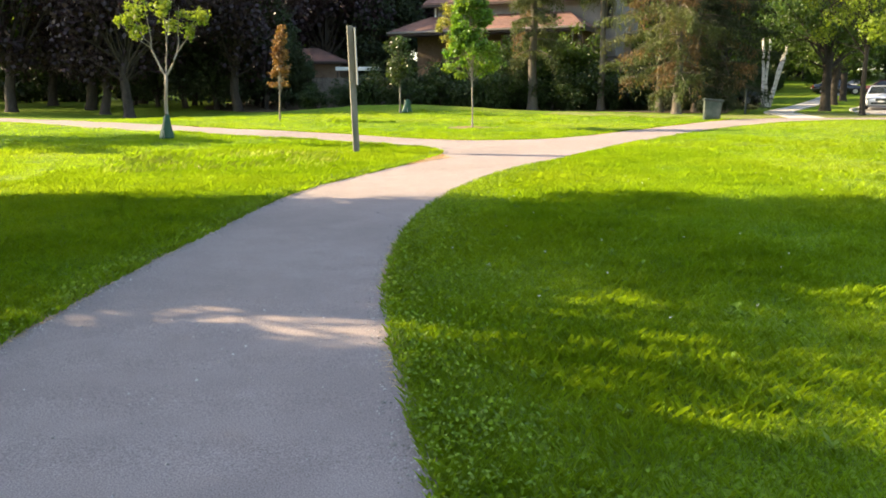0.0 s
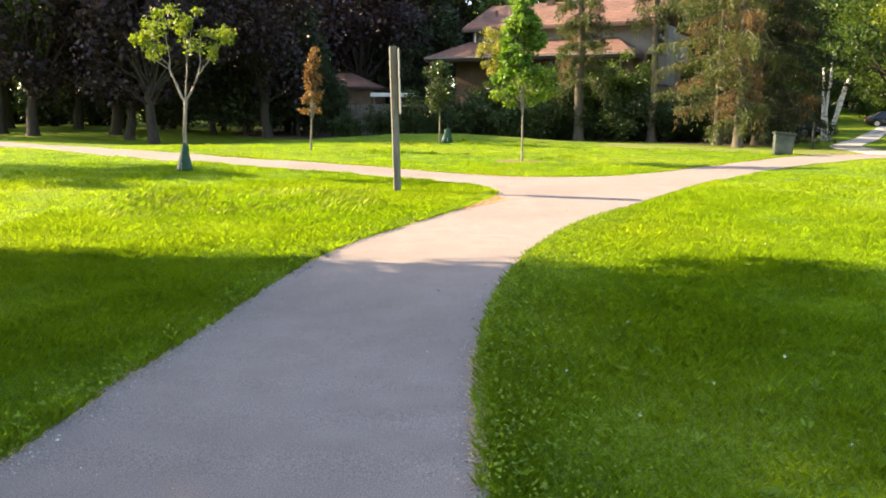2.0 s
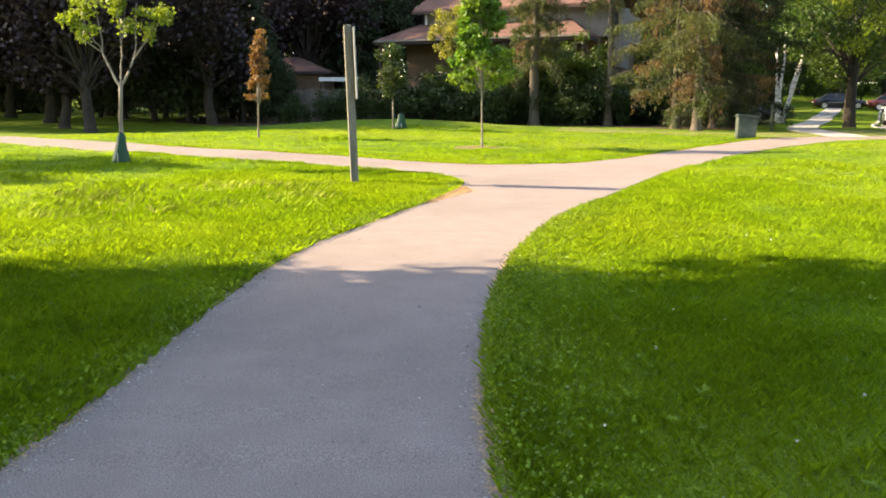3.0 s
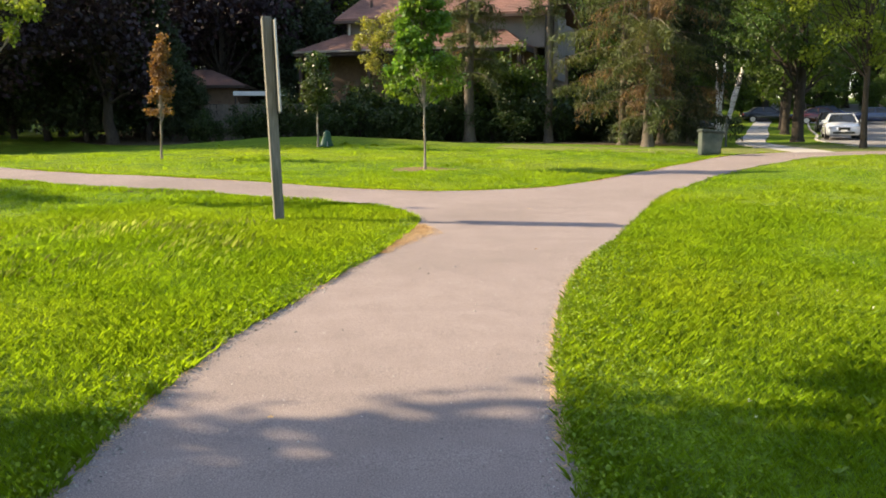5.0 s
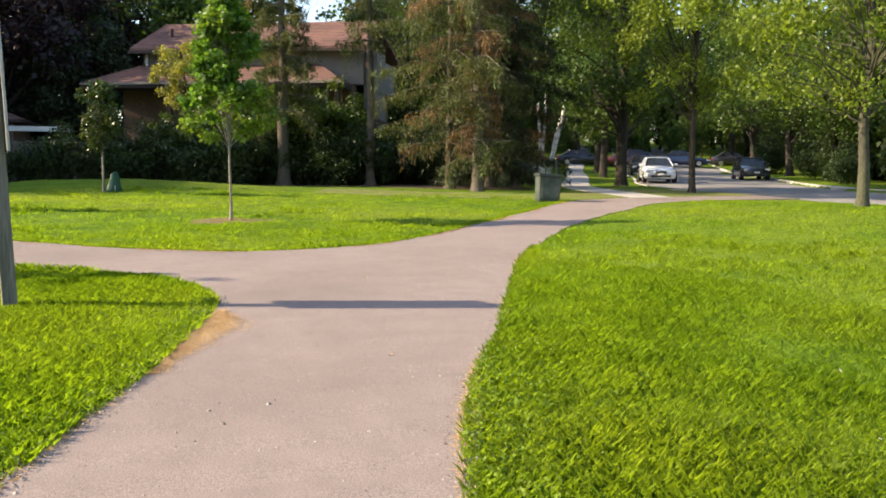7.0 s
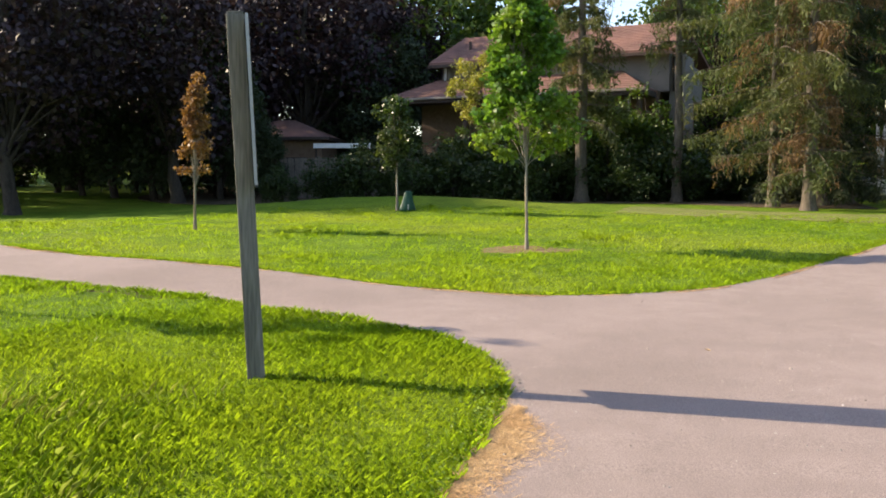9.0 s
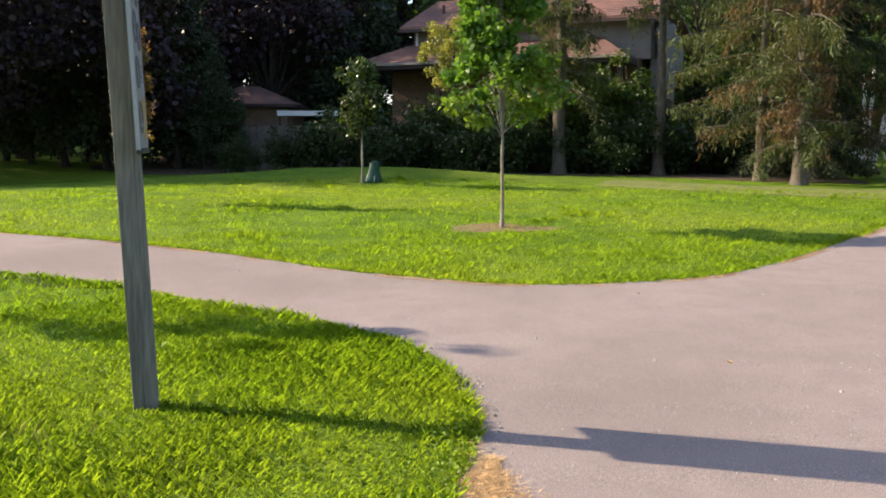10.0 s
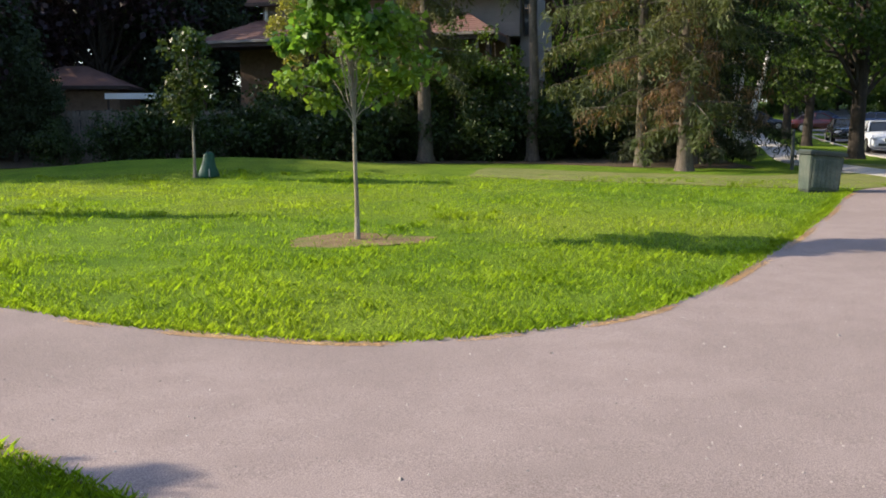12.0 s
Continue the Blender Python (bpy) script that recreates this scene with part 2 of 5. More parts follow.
def prism(bm, outline, x0, x1):
    """An outline of (y, z) pairs pulled from x0 to x1."""
    a = [bm.verts.new((x0, y, z)) for y, z in outline]
    b = [bm.verts.new((x1, y, z)) for y, z in outline]
    n = len(outline)
    bm.faces.new(a[::-1])
    bm.faces.new(b)
    for i in range(n):
        bm.faces.new((a[i], a[(i + 1) % n], b[(i + 1) % n], b[i]))
    bmesh.ops.recalc_face_normals(bm, faces=bm.faces)
    return bm


def tubes(lines, sides=7):
    """Vertices and faces of tapered tubes along lines of (x, y, z, r)."""
    vs, fs = [], []
    for line in lines:
        p = np.array(line, float)
        d = np.gradient(p[:, :3], axis=0)
        d /= np.linalg.norm(d, axis=1)[:, None] + 1e-9
        ref = np.where(np.abs(d[:, 2:3]) > 0.9, np.array([[1.0, 0, 0]]), np.array([[0, 0, 1.0]]))
        u = np.cross(d, ref)
        u /= np.linalg.norm(u, axis=1)[:, None] + 1e-9
        w = np.cross(d, u)
        base = len(vs)
        for k in range(len(p)):
            for s in range(sides):
                a = 2 * math.pi * s / sides
                vs.append(p[k, :3] + p[k, 3] * (math.cos(a) * u[k] + math.sin(a) * w[k]))
        for k in range(len(p) - 1):
            for s in range(sides):
                s2 = (s + 1) % sides
                fs.append((base + k * sides + s, base + k * sides + s2, base + (k + 1) * sides + s2, base + (k + 1) * sides + s))
        fs.append(tuple(base + (len(p) - 1) * sides + s for s in range(sides)))
    return vs, fs


def leaves(rng, at, size, up=0.6, droop=0.3, wide=0.38):
    """Folded four-cornered leaves at the given points."""
    n = len(at)
    nor = rng.normal(size=(n, 3)) + np.array([0, 0, up])
    nor /= np.linalg.norm(nor, axis=1)[:, None]
    a = rng.normal(size=(n, 3)) - np.array([0, 0, droop])
    a -= (a * nor).sum(1)[:, None] * nor
    a /= np.linalg.norm(a, axis=1)[:, None] + 1e-9
    b = np.cross(nor, a)
    s = (size * rng.uniform(0.6, 1.3, n))[:, None]
    mid, tip = at + a * s * 0.45, at + a * s - nor * s * 0.12
    return np.stack([at, mid + b * s * wide + nor * s * 0.1, tip, mid - b * s * wide + nor * s * 0.1], 1)


def clump_points(rng, centres, radii, count):
    k = rng.integers(0, len(centres), count)
    d = rng.normal(size=(count, 3))
    d /= np.linalg.norm(d, axis=1)[:, None]
    return centres[k] + d * (radii[k] * rng.uniform(0, 1, count) ** 0.55)[:, None] * np.array([1, 1, 0.75])


def smooth_step(a, b, x):
    t = np.clip((x - a) / (b - a), 0, 1)
    return t * t * (3 - 2 * t)


LAND_Y = (-20, 0, 10, 20, 26.5, 31, 38, 46, 60)
LAND_Z = (-0.45, -0.20, -0.09, 0.06, 0.14, 0.40, 0.60, 0.70, 0.74)


def ground_z(x, y):
    """Height of the land: a gentle climb, a mound on the island lawn, a swell by the street, a rise far up the street."""
    x, y = np.asarray(x, float), np.asarray(y, float)
    soft = sum(np.interp(y + d, LAND_Y, LAND_Z) for d in (-2.4, -1.2, 0, 1.2, 2.4)) / 5
    z = soft + 0.40 * np.exp(-(((x + 2.0) / 5.2) ** 2 + ((y - 45.0) / 3.8) ** 2))
    z = z - 0.28 * np.exp(-(((x + 15.5) / 6.0) ** 2 + ((y - 46) / 7.0) ** 2))
    z = z + 0.022 * smooth_step(28.5, 31.5, y) * smooth_step(50, 46, y) * smooth_step(10, 6, x) * np.sin(2.1 * x + 1.3 * np.sin(1.3 * y)) * np.sin(2.6 * y + 0.9 * np.sin(1.1 * x))
    z = z + 0.42 * np.exp(-(((x - 16) / 6.0) ** 2 + ((y - 25.5) / 6.0) ** 2))
    z = z + 0.14 * np.exp(-(((x + 9) / 4.0) ** 2 + ((y - 25) / 4.0) ** 2))
    far = np.minimum(y, 140)
    z = z + 0.025 * np.maximum(far - 48, 0) ** 2 / (np.maximum(far - 48, 0) + 6)
    return z + 0.05 * np.maximum(far - 72, 0) ** 2 / (np.maximum(far - 72, 0) + 10)


def gz(x, y):
    return float(ground_z(x, y))


def spline(points, step=0.25):
    """A smooth line through points, sampled evenly."""
    p = np.array(points, float)
    p = np.vstack([2 * p[0] - p[1], p, 2 * p[-1] - p[-2]])
    out = []
    for i in range(1, len(p) - 2):
        n = max(1, int(np.linalg.norm(p[i + 1] - p[i]) / step))
        for t in np.arange(n) / n:
            out.append(0.5 * (2 * p[i] + (p[i + 1] - p[i - 1]) * t + (2 * p[i - 1] - 5 * p[i] + 4 * p[i + 1] - p[i + 2]) * t * t
                              + (3 * p[i] - p[i - 1] - 3 * p[i + 1] + p[i + 2]) * t ** 3))
    return np.array(out + [p[-2]])


def inside(poly, x, y):
    """Which of the points lie in the polygon."""
    res = np.zeros(len(x), bool)
    j = len(poly) - 1
    for i in range(len(poly)):
        xi, yi, xj, yj = *poly[i], *poly[j]
        if yi != yj:
            res ^= ((yi > y) != (yj > y)) & (x < (xj - xi) * (y - yi) / (yj - yi) + xi)
        j = i
    return res


def sheet(name, outline, mat, lift, step, thick=0.12):
    """A slab that follows the land inside an outline, with a rim that goes into the ground."""
    from mathutils import geometry
    o = np.array(outline)
    lo, hi = o.min(0), o.max(0)
    gx, gy = np.meshgrid(np.arange(lo[0], hi[0], step), np.arange(lo[1], hi[1], step))
    gx, gy = gx.ravel(), gy.ravel()
    keep = inside(o, gx, gy)
    near = np.min(np.hypot(gx[keep][:, None] - o[None, ::2, 0], gy[keep][:, None] - o[None, ::2, 1]), axis=1) > step * 0.4
    pts = [Vector(p) for p in o] + [Vector(p) for p in np.stack([gx[keep][near], gy[keep][near]], 1)]
    n = len(o)
    v2, _, f2, *_ = geometry.delaunay_2d_cdt(pts, [], [list(range(n))], 1, 1e-5)
    z = ground_z([v.x for v in v2], [v.y for v in v2])
    vs = [(v.x, v.y, zz + lift) for v, zz in zip(v2, z)]
    fs = [tuple(f) for f in f2]
    rim = len(vs)
    zo = ground_z(o[:, 0], o[:, 1])
    vs += [(x, y, zz + lift) for (x, y), zz in zip(o, zo)] + [(x, y, zz + lift - thick) for (x, y), zz in zip(o, zo)]
    fs += [(rim + i, rim + (i + 1) % n, rim + n + (i + 1) % n, rim + n + i) for i in range(n)]
    return new(name, mesh_of(name, vs, fs, mat))


def wobble(line, amount, rng):
    d = np.gradient(line, axis=0)
    d /= np.linalg.norm(d, axis=1)[:, None] + 1e-9
    k = np.convolve(rng.normal(size=len(line) + 4), np.ones(5) / 5, "valid") * amount
    return line + np.stack([-d[:, 1], d[:, 0]], 1) * k[:, None]

# ---- land ----
rng = np.random.default_rng(7)
R_EDGE = spline([(0.42, -8), (0.1, 2.5), (-0.13, 5.0), (-0.29, 6.3), (-0.39, 7.4), (-0.41, 8.7), (-0.38, 9.9), (-0.29, 11.1), (-0.13, 12.3), (0.10, 13.5), (0.39, 14.7),
                 (0.95, 16.5), (1.58, 18.0), (2.26, 19.3), (3.06, 21.0), (3.91, 22.8), (4.85, 24.7), (5.97, 26.5), (7.3, 28.3), (8.3, 29.4), (10.64, 31.7), (13.05, 34.1), (16, 35.4), (19.4, 35.8)], 0.2)
ISLAND_EDGE = spline([(19.4, 38.2), (16, 37.9), (13.4, 37.0), (11.4, 35.9), (10.1, 34.6), (8.6, 32.7), (6.7, 30.5), (5.1, 28.8), (4.0, 27.7), (3.1, 27.0), (2.3, 26.65), (1.3, 26.45), (0.5, 26.5),
                      (-0.35, 26.85), (-1.25, 27.3), (-2.2, 28.0), (-3.5, 28.85), (-4.95, 29.6), (-7.0, 30.5), (-9.8, 32.6), (-14, 35.6), (-23, 43.5), (-36, 58)], 0.2)
L_EDGE = spline([(-37.5, 56.5), (-24.2, 42), (-15, 33.8), (-9.4, 29.3), (-6.95, 27.65), (-5.1, 26.8), (-3.45, 26.0), (-2.25, 25.15), (-1.35, 24.55), (-0.76, 23.95), (-0.38, 23.35), (-0.12, 22.55), (-0.07, 21.9), (-0.13, 21.2),
                 (-0.43, 19.9), (-0.83, 18.45), (-1.25, 17.2), (-1.62, 16.0), (-1.95, 15.0), (-2.2, 13.8), (-2.37, 12.5), (-2.47, 11.0), (-2.55, 9.8), (-2.64, 8.6), (-2.7, 6), (-2.65, 2), (-2.5, -8)], 0.2)
PATH_AREA = np.vstack([wobble(R_EDGE, 0.05, rng), wobble(ISLAND_EDGE, 0.04, rng), wobble(L_EDGE, 0.05, rng)])
ROAD_L = spline([(19.4, -30), (19.4, 36), (20.4, 44), (23.2, 52), (27.6, 60), (38, 80), (62, 125)], 1.0)
ROAD_R = spline([(28.6, -30), (28.8, 38), (30.0, 45), (33.2, 52), (37.6, 60), (48, 80), (72, 125)], 1.0)
ROAD_AREA = np.vstack([ROAD_L[::-1], ROAD_R])
WALK_L = spline([(13.9, 37), (15.7, 45), (18.8, 52), (23, 60), (33, 80), (56, 122)], 0.8)
WALK_AREA = np.vstack([WALK_L[::-1], WALK_L + np.array([1.5, 0.0])])


def build_ground():
    xs = np.concatenate([-np.geomspace(26, 900, 26)[::-1], np.arange(-25, 40.01, 0.5), np.geomspace(41, 900, 26)])
    ys = np.concatenate([-np.geomspace(6, 900, 26)[::-1], np.arange(-5, 60.01, 0.5), np.geomspace(61.5, 900, 34)])
    X, Y = np.meshgrid(xs, ys)
    Z = ground_z(X, Y)
    r = np.random.default_rng(3)
    Z += r.normal(size=Z.shape) * 0.006
    Z -= 0.18 * inside(ROAD_AREA, X.ravel(), Y.ravel()).reshape(Z.shape)
    Z -= 0.07 * inside(PATH_AREA, X.ravel(), Y.ravel()).reshape(Z.shape)
    Z -= 0.07 * inside(WALK_AREA, X.ravel(), Y.ravel()).reshape(Z.shape)
    w, h = len(xs), len(ys)
    i = (np.arange(h - 1)[:, None] * w + np.arange(w - 1)[None]).ravel()
    me = mesh_of("ground", np.stack([X.ravel(), Y.ravel(), Z.ravel()], 1), np.stack([i, i + 1, i + w + 1, i + w], 1), LAWN, True)
    tagged(new("ground", me), "bright green mown lawn rolling gently through the park", "lawn", kind="structure")


def ring(cx, cy, rx, ry, n, r, rough=0.15):
    a = np.linspace(0, 2 * math.pi, n, endpoint=False)
    k = 1 + rough * np.convolve(np.tile(r.normal(size=n), 3), np.ones(3) / 3, "same")[n:2 * n]
    return np.stack([cx + rx * k * np.cos(a), cy + ry * k * np.sin(a)], 1)


build_ground()
tagged(sheet("path", PATH_AREA, ASPHALT, 0.012, 0.6), "worn pale grey asphalt footpath forking into two arms", "path", kind="structure")
tagged(sheet("road", ROAD_AREA, ROAD, -0.12, 3.0), "grey asphalt street patched with tree shade", "road", kind="structure")


def kerb(line, side):
    a, b = line, line + np.array([0.16 * side, 0])
    za, zb = ground_z(a[:, 0], a[:, 1]), ground_z(b[:, 0], b[:, 1])
    vs, fs = [], []
    for (ax, ay), (bx, by), z0, z1 in zip(a, b, za, zb):
        vs += [(ax, ay, z0 - 0.3), (ax, ay, z0 + 0.005), (ax + 0.02 * side, ay, z0 + 0.02), (bx, by, z1 + 0.02), (bx, by, z1 - 0.3)]
    for i in range(len(a) - 1):
        for k in range(4):
            fs.append((5 * i + k, 5 * i + k + 1, 5 * i + 6 + k, 5 * i + 5 + k))
    ob = new("kerb", mesh_of("kerb", vs, fs, CONCRETE))
    return tagged(ob, "pale concrete kerb along the street edge", "kerb", kind="structure")


kerb(ROAD_L[ROAD_L[:, 1] > 42], -1)
kerb(ROAD_L[ROAD_L[:, 1] < 18], -1)
kerb(ROAD_R, 1)
sidewalk = tagged(new("pavement"), "pale concrete pavement slabs beside the street", "pavement", kind="structure")
for i in range(0, len(WALK_L) - 3, 2):
    a, b = WALK_L[i], WALK_L[min(i + 2, len(WALK_L) - 1)] - 0.012 * (WALK_L[i + 1] - WALK_L[i])
    q = [(*a, 0), (a[0] + 1.5, a[1], 0), (b[0] + 1.5, b[1], 0), (*b, 0)]
    top = [(x, y, gz(x, y) + 0.02) for x, y, _ in q]
    low = [(x, y, z - 0.12) for x, y, z in top]
    part("paving_slab", mesh_of("paving_slab", top + low, [(0, 1, 2, 3), (0, 4, 5, 1), (1, 5, 6, 2), (2, 6, 7, 3), (3, 7, 4, 0)], CONCRETE), None, sidewalk)
# one dark sheet for soil and needles and for the shade under the hedge
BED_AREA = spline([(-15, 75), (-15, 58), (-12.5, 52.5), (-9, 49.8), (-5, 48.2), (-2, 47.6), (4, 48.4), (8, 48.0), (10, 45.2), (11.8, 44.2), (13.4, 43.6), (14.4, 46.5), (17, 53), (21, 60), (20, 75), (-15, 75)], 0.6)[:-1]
tagged(sheet("shaded_soil_bed", BED_AREA, SOIL, 0.02, 2.5), "bare soil with needles, darkened for the shade under hedge and trees", "soil", kind="structure")
DIRT = ring(1.05, 31.1, 0.95, 0.5, 40, np.random.default_rng(4))
tagged(sheet("mulch_ring", DIRT, MULCH, 0.009, 0.2, 0.05), "thin dry brown mulch around the maple sapling", "mulch", kind="structure")

DRY_AREA = wobble(spline([(4.5, 41), (9, 37.6), (11.6, 36.2), (13.4, 37.0), (16, 37.6), (19.2, 38), (19.3, 42), (17.3, 46), (16.9, 45), (14.9, 41), (13.2, 40.6), (11.5, 40.2), (9, 42.0), (6, 44.5), (4.5, 41)], 0.3), 0.12, rng)[:-1]
tagged(sheet("worn_ground", DRY_AREA, DRY, 0.018, 0.8, 0.06), "worn dry straw-coloured grass between lawn and pavement", "dry grass", kind="structure")

# ---- trees ----
def limb(r, a, b, r0, r1, n=6, sag=0.0, kink=0.06):
    a, b = np.array(a, float), np.array(b, float)
    d = np.linalg.norm(b - a)
    out = []
    for i in range(n + 1):
        t = i / n
        p = a + (b - a) * t + np.array([0, 0, sag * math.sin(math.pi * t) * d]) + (r.normal(size=3) * kink * d / n if 0 < i < n else 0)
        out.append((*p, r0 + (r1 - r0) * t ** 0.8))
    return out


def tree(name, base, label, height, trunk_r, clear, crown, clumps, count, leaf, leafmat, bark, seed, lean=(0, 0), clump_r=(0.5, 1.0),
         up=0.6, taper=0.0, group="", category="tree", hollow=0.35, sides=8, droop=0.3, main=8, cone=False, thick=0.38):
    """A tapered trunk with limbs to every clump of a loose crown. crown: half sizes (x, y)."""
    r = np.random.default_rng(seed)
    root = thing(name, Matrix.Translation((base[0], base[1], gz(*base) - 0.02)), label, category, group)
    mid, half = (clear + height) / 2, (height - clear) / 2
    cs, rs = [], []
    while len(cs) < clumps:
        d = r.uniform(-1, 1, 3)
        q = np.linalg.norm(d)
        if q > 1 or q < hollow:
            continue
        k = 1 - taper * (d[2] + 1) / 2
        if cone:
            # widest a little above the lowest leaves, drawn out to a point
            h = (d[2] + 1) / 2
            a = math.atan2(d[1], d[0])
            k = min(1.0, 0.62 + 3.2 * h) * (1 - h) ** 0.75 * math.sqrt(r.uniform(0.1, 1))
            d[0], d[1] = math.cos(a), math.sin(a)
        cs.append((d[0] * crown[0] * k + lean[0] * (0.5 + 0.5 * d[2]), d[1] * crown[1] * k + lean[1] * (0.5 + 0.5 * d[2]), mid + d[2] * half))
        rs.append(r.uniform(*clump_r))
    cs, rs = np.array(cs), np.array(rs)
    top = height - 0.25 * half
    trunk = [(lean[0] * (t ** 2) * 0.9 + (0 if t == 0 else r.normal() * min(trunk_r * 0.35, 0.005 if trunk_r < 0.06 else 1)), lean[1] * (t ** 2) * 0.9 + (0 if t == 0 else r.normal() * min(trunk_r * 0.35, 0.005 if trunk_r < 0.06 else 1)), top * t,
              trunk_r * ((1.45 if t == 0 else 1.0) - 0.8 * t)) for t in np.linspace(0, 1, 10)]
    flare = [(0, 0, -0.1, trunk_r * 1.7)] + [(trunk[0][0], trunk[0][1], 0.02, trunk_r * 1.35), (trunk[0][0], trunk[0][1], min(0.25, clear * 0.3), trunk_r * 1.05)] + trunk[1:]
    lines = []
    for c in cs:
        z = min(max(clear * 0.85, clear * 0.8 + (c[2] - clear * 0.8) * r.uniform(0, 0.8) - 0.1), top * 0.95)
        t = z / top
        x0, y0 = np.interp(z, [p[2] for p in trunk], [p[0] for p in trunk]), np.interp(z, [p[2] for p in trunk], [p[1] for p in trunk])
        lines.append(limb(r, (x0, y0, z), c, trunk_r * thick * (1 - 0.73 * t), trunk_r * 0.04 + 0.003, 6, r.uniform(-0.02, 0.16), 0.12))
    vs, fs = tubes([flare], sides)
    part("trunk", mesh_of("trunk", vs, fs, bark, True), None, root)
    for line in lines[:main]:
        vs, fs = tubes([line], 6)
        part("limb", mesh_of("limb", vs, fs, bark, True), None, root)
    vs, fs = tubes(lines[main::2], 5)
    tagged(part("branchwork", mesh_of("branchwork", vs, fs, bark, True), None, root), kind="stuff")
    at = clump_points(r, cs, rs, count)
    part("crown", quads_mesh("crown", leaves(r, at, leaf, up, droop), leafmat), None, root)
    return root


def put_copy(ob, x, y, turn, scale=1.0):
    c = copy_thing(ob, pose(x, y, gz(x, y) - 0.02, 0, 0, turn))
    c.matrix_basis = pose(x, y, gz(x, y) - 0.02, 0, 0, turn) @ Matrix.Diagonal((scale, scale, scale, 1))
    return c


def watering_bag(x, y, h, w, turn, label):
    """A zipped water bag wrapped round a stake: wide foot, pinched neck, folds and a torn lower flap."""
    bm = bmesh.new()
    r = np.random.default_rng(int(h * 100))
    n, rows = 18, [(0, 1.0), (0.1, 1.02), (0.3, 0.86), (0.5, 0.68), (0.7, 0.55), (0.85, 0.5), (0.95, 0.42), (1.0, 0.24)]
    rings = []
    for t, k in rows:
        rings.append([bm.verts.new((w * k * (1 + 0.10 * math.cos(5 * a + 2 * t)) * math.cos(a) + 0.06 * w * t * 3, 0.75 * w * k * (1 + 0.12 * math.cos(4 * a + 1)) * math.sin(a),
                                    h * t + (r.normal() * 0.012 if t > 0 else 0))) for a in np.linspace(0, 2 * math.pi, n, endpoint=False)])
    for a, b in zip(rings, rings[1:]):
        for i in range(n):
            bm.faces.new((a[i], a[(i + 1) % n], b[(i + 1) % n], b[i]))
    bm.faces.new(rings[-1])
    bm.faces.new(rings[0][::-1])
    for f in bm.faces:
        f.smooth = True
    root = thing("watering_bag", pose(x, y, gz(x, y) - 0.01, 0, 0, turn), label, "watering bag")
    part("bag", bm, BAG, root)
    part("strap", boxed(-0.03 + 0.06 * w, -0.012, h * 0.95, 0.03 + 0.06 * w, 0.012, h * 1.06, 0.005), BIN_DARK, root, "dark carrying strap")
    part("zip", boxed(-0.012, -0.82 * w, 0.04, 0.012, -0.74 * w, h * 0.35, 0.004), ALU, root, "pale seam at the foot")
    return root


maple = tree("maple_sapling", (1.0, 31.2), "slender green maple sapling in a mulched patch of lawn", 5.3, 0.03, 1.75, (0.98, 0.92), 70, 8600, 0.115, LEAF_OAK, BARK_PALE, 17,
             lean=(-0.14, 0), clump_r=(0.14, 0.34), hollow=0.0, cone=True)
tree("plum_sapling", (-1.88, 40.8), "small dark green sapling with a watering bag at its foot", 3.4, 0.037, 1.3, (0.58, 0.56), 34, 3000, 0.105, LEAF_PLUM, BARK_PALE, 12,
     lean=(-0.12, 0), clump_r=(0.18, 0.36), taper=0.3)
tree("orange_sapling", (-6.2, 35.2), "narrow sapling with dry orange-brown leaves", 3.65, 0.036, 1.1, (0.38, 0.38), 44, 3400, 0.085, LEAF_ORANGE, BARK_PALE, 13,
     lean=(0.12, 0), clump_r=(0.10, 0.22), hollow=0.0, cone=True)
def forked_sapling():
    """A stem that forks low into spread limbs with loose tufts of leaves at their ends."""
    r = np.random.default_rng(22)
    root = thing("forked_sapling", Matrix.Translation((-7.53, 25.45, gz(-7.53, 25.45) - 0.02)), "young forked tree with yellow-green leaves and pale stem", "tree")
    stem = [(0, 0, -0.1, 0.06), (0.01, 0, 0.5, 0.05), (0.0, 0, 1.0, 0.045), (0.03, 0, 1.45, 0.042), (0.04, 0, 1.75, 0.045)]
    vs, fs = tubes([stem], 9)
    part("trunk", mesh_of("trunk", vs, fs, BARK_PALE, True), None, root)
    cs, rs = [], []
    for fork, ends, r0 in (((-0.34, 0.05, 2.45), ((-0.8, 0.1, 3.3), (-0.4, -0.2, 3.8), (-1.0, -0.1, 3.0)), 0.032), ((0.36, -0.04, 2.3), ((0.85, -0.05, 3.05), (0.42, 0.2, 3.55), (1.05, 0.1, 3.35)), 0.034),
                           ((0.05, 0.15, 2.6), ((-0.02, 0.1, 3.85), (0.15, 0.25, 3.45)), 0.024)):
        vs, fs = tubes([limb(r, (0.04, 0, 1.7), fork, r0, r0 * 0.7, 5, -0.05, 0.04)], 6)
        main_limb = part("limb", mesh_of("limb", vs, fs, BARK_PALE, True), None, root)
        for end in ends:
            vs, fs = tubes([limb(r, fork, end, r0 * 0.6, 0.007, 6, -0.04, 0.08)], 5)
            part("branch", mesh_of("branch", vs, fs, BARK_PALE, True), None, main_limb)
            for _ in range(4):
                cs.append(np.array(end) + r.normal(size=3) * np.array([0.22, 0.24, 0.24]) - np.array([0, 0, 0.08]))
                rs.append(r.uniform(0.13, 0.28))
    at = clump_points(r, np.array(cs), np.array(rs), 2200)
    part("crown", quads_mesh("crown", leaves(r, at, 0.09), LEAF_OLIVE), None, root)


forked_sapling()
watering_bag(-7.53, 25.37, 0.66, 0.2, -10, "green watering bag wrapped around the forked young tree")
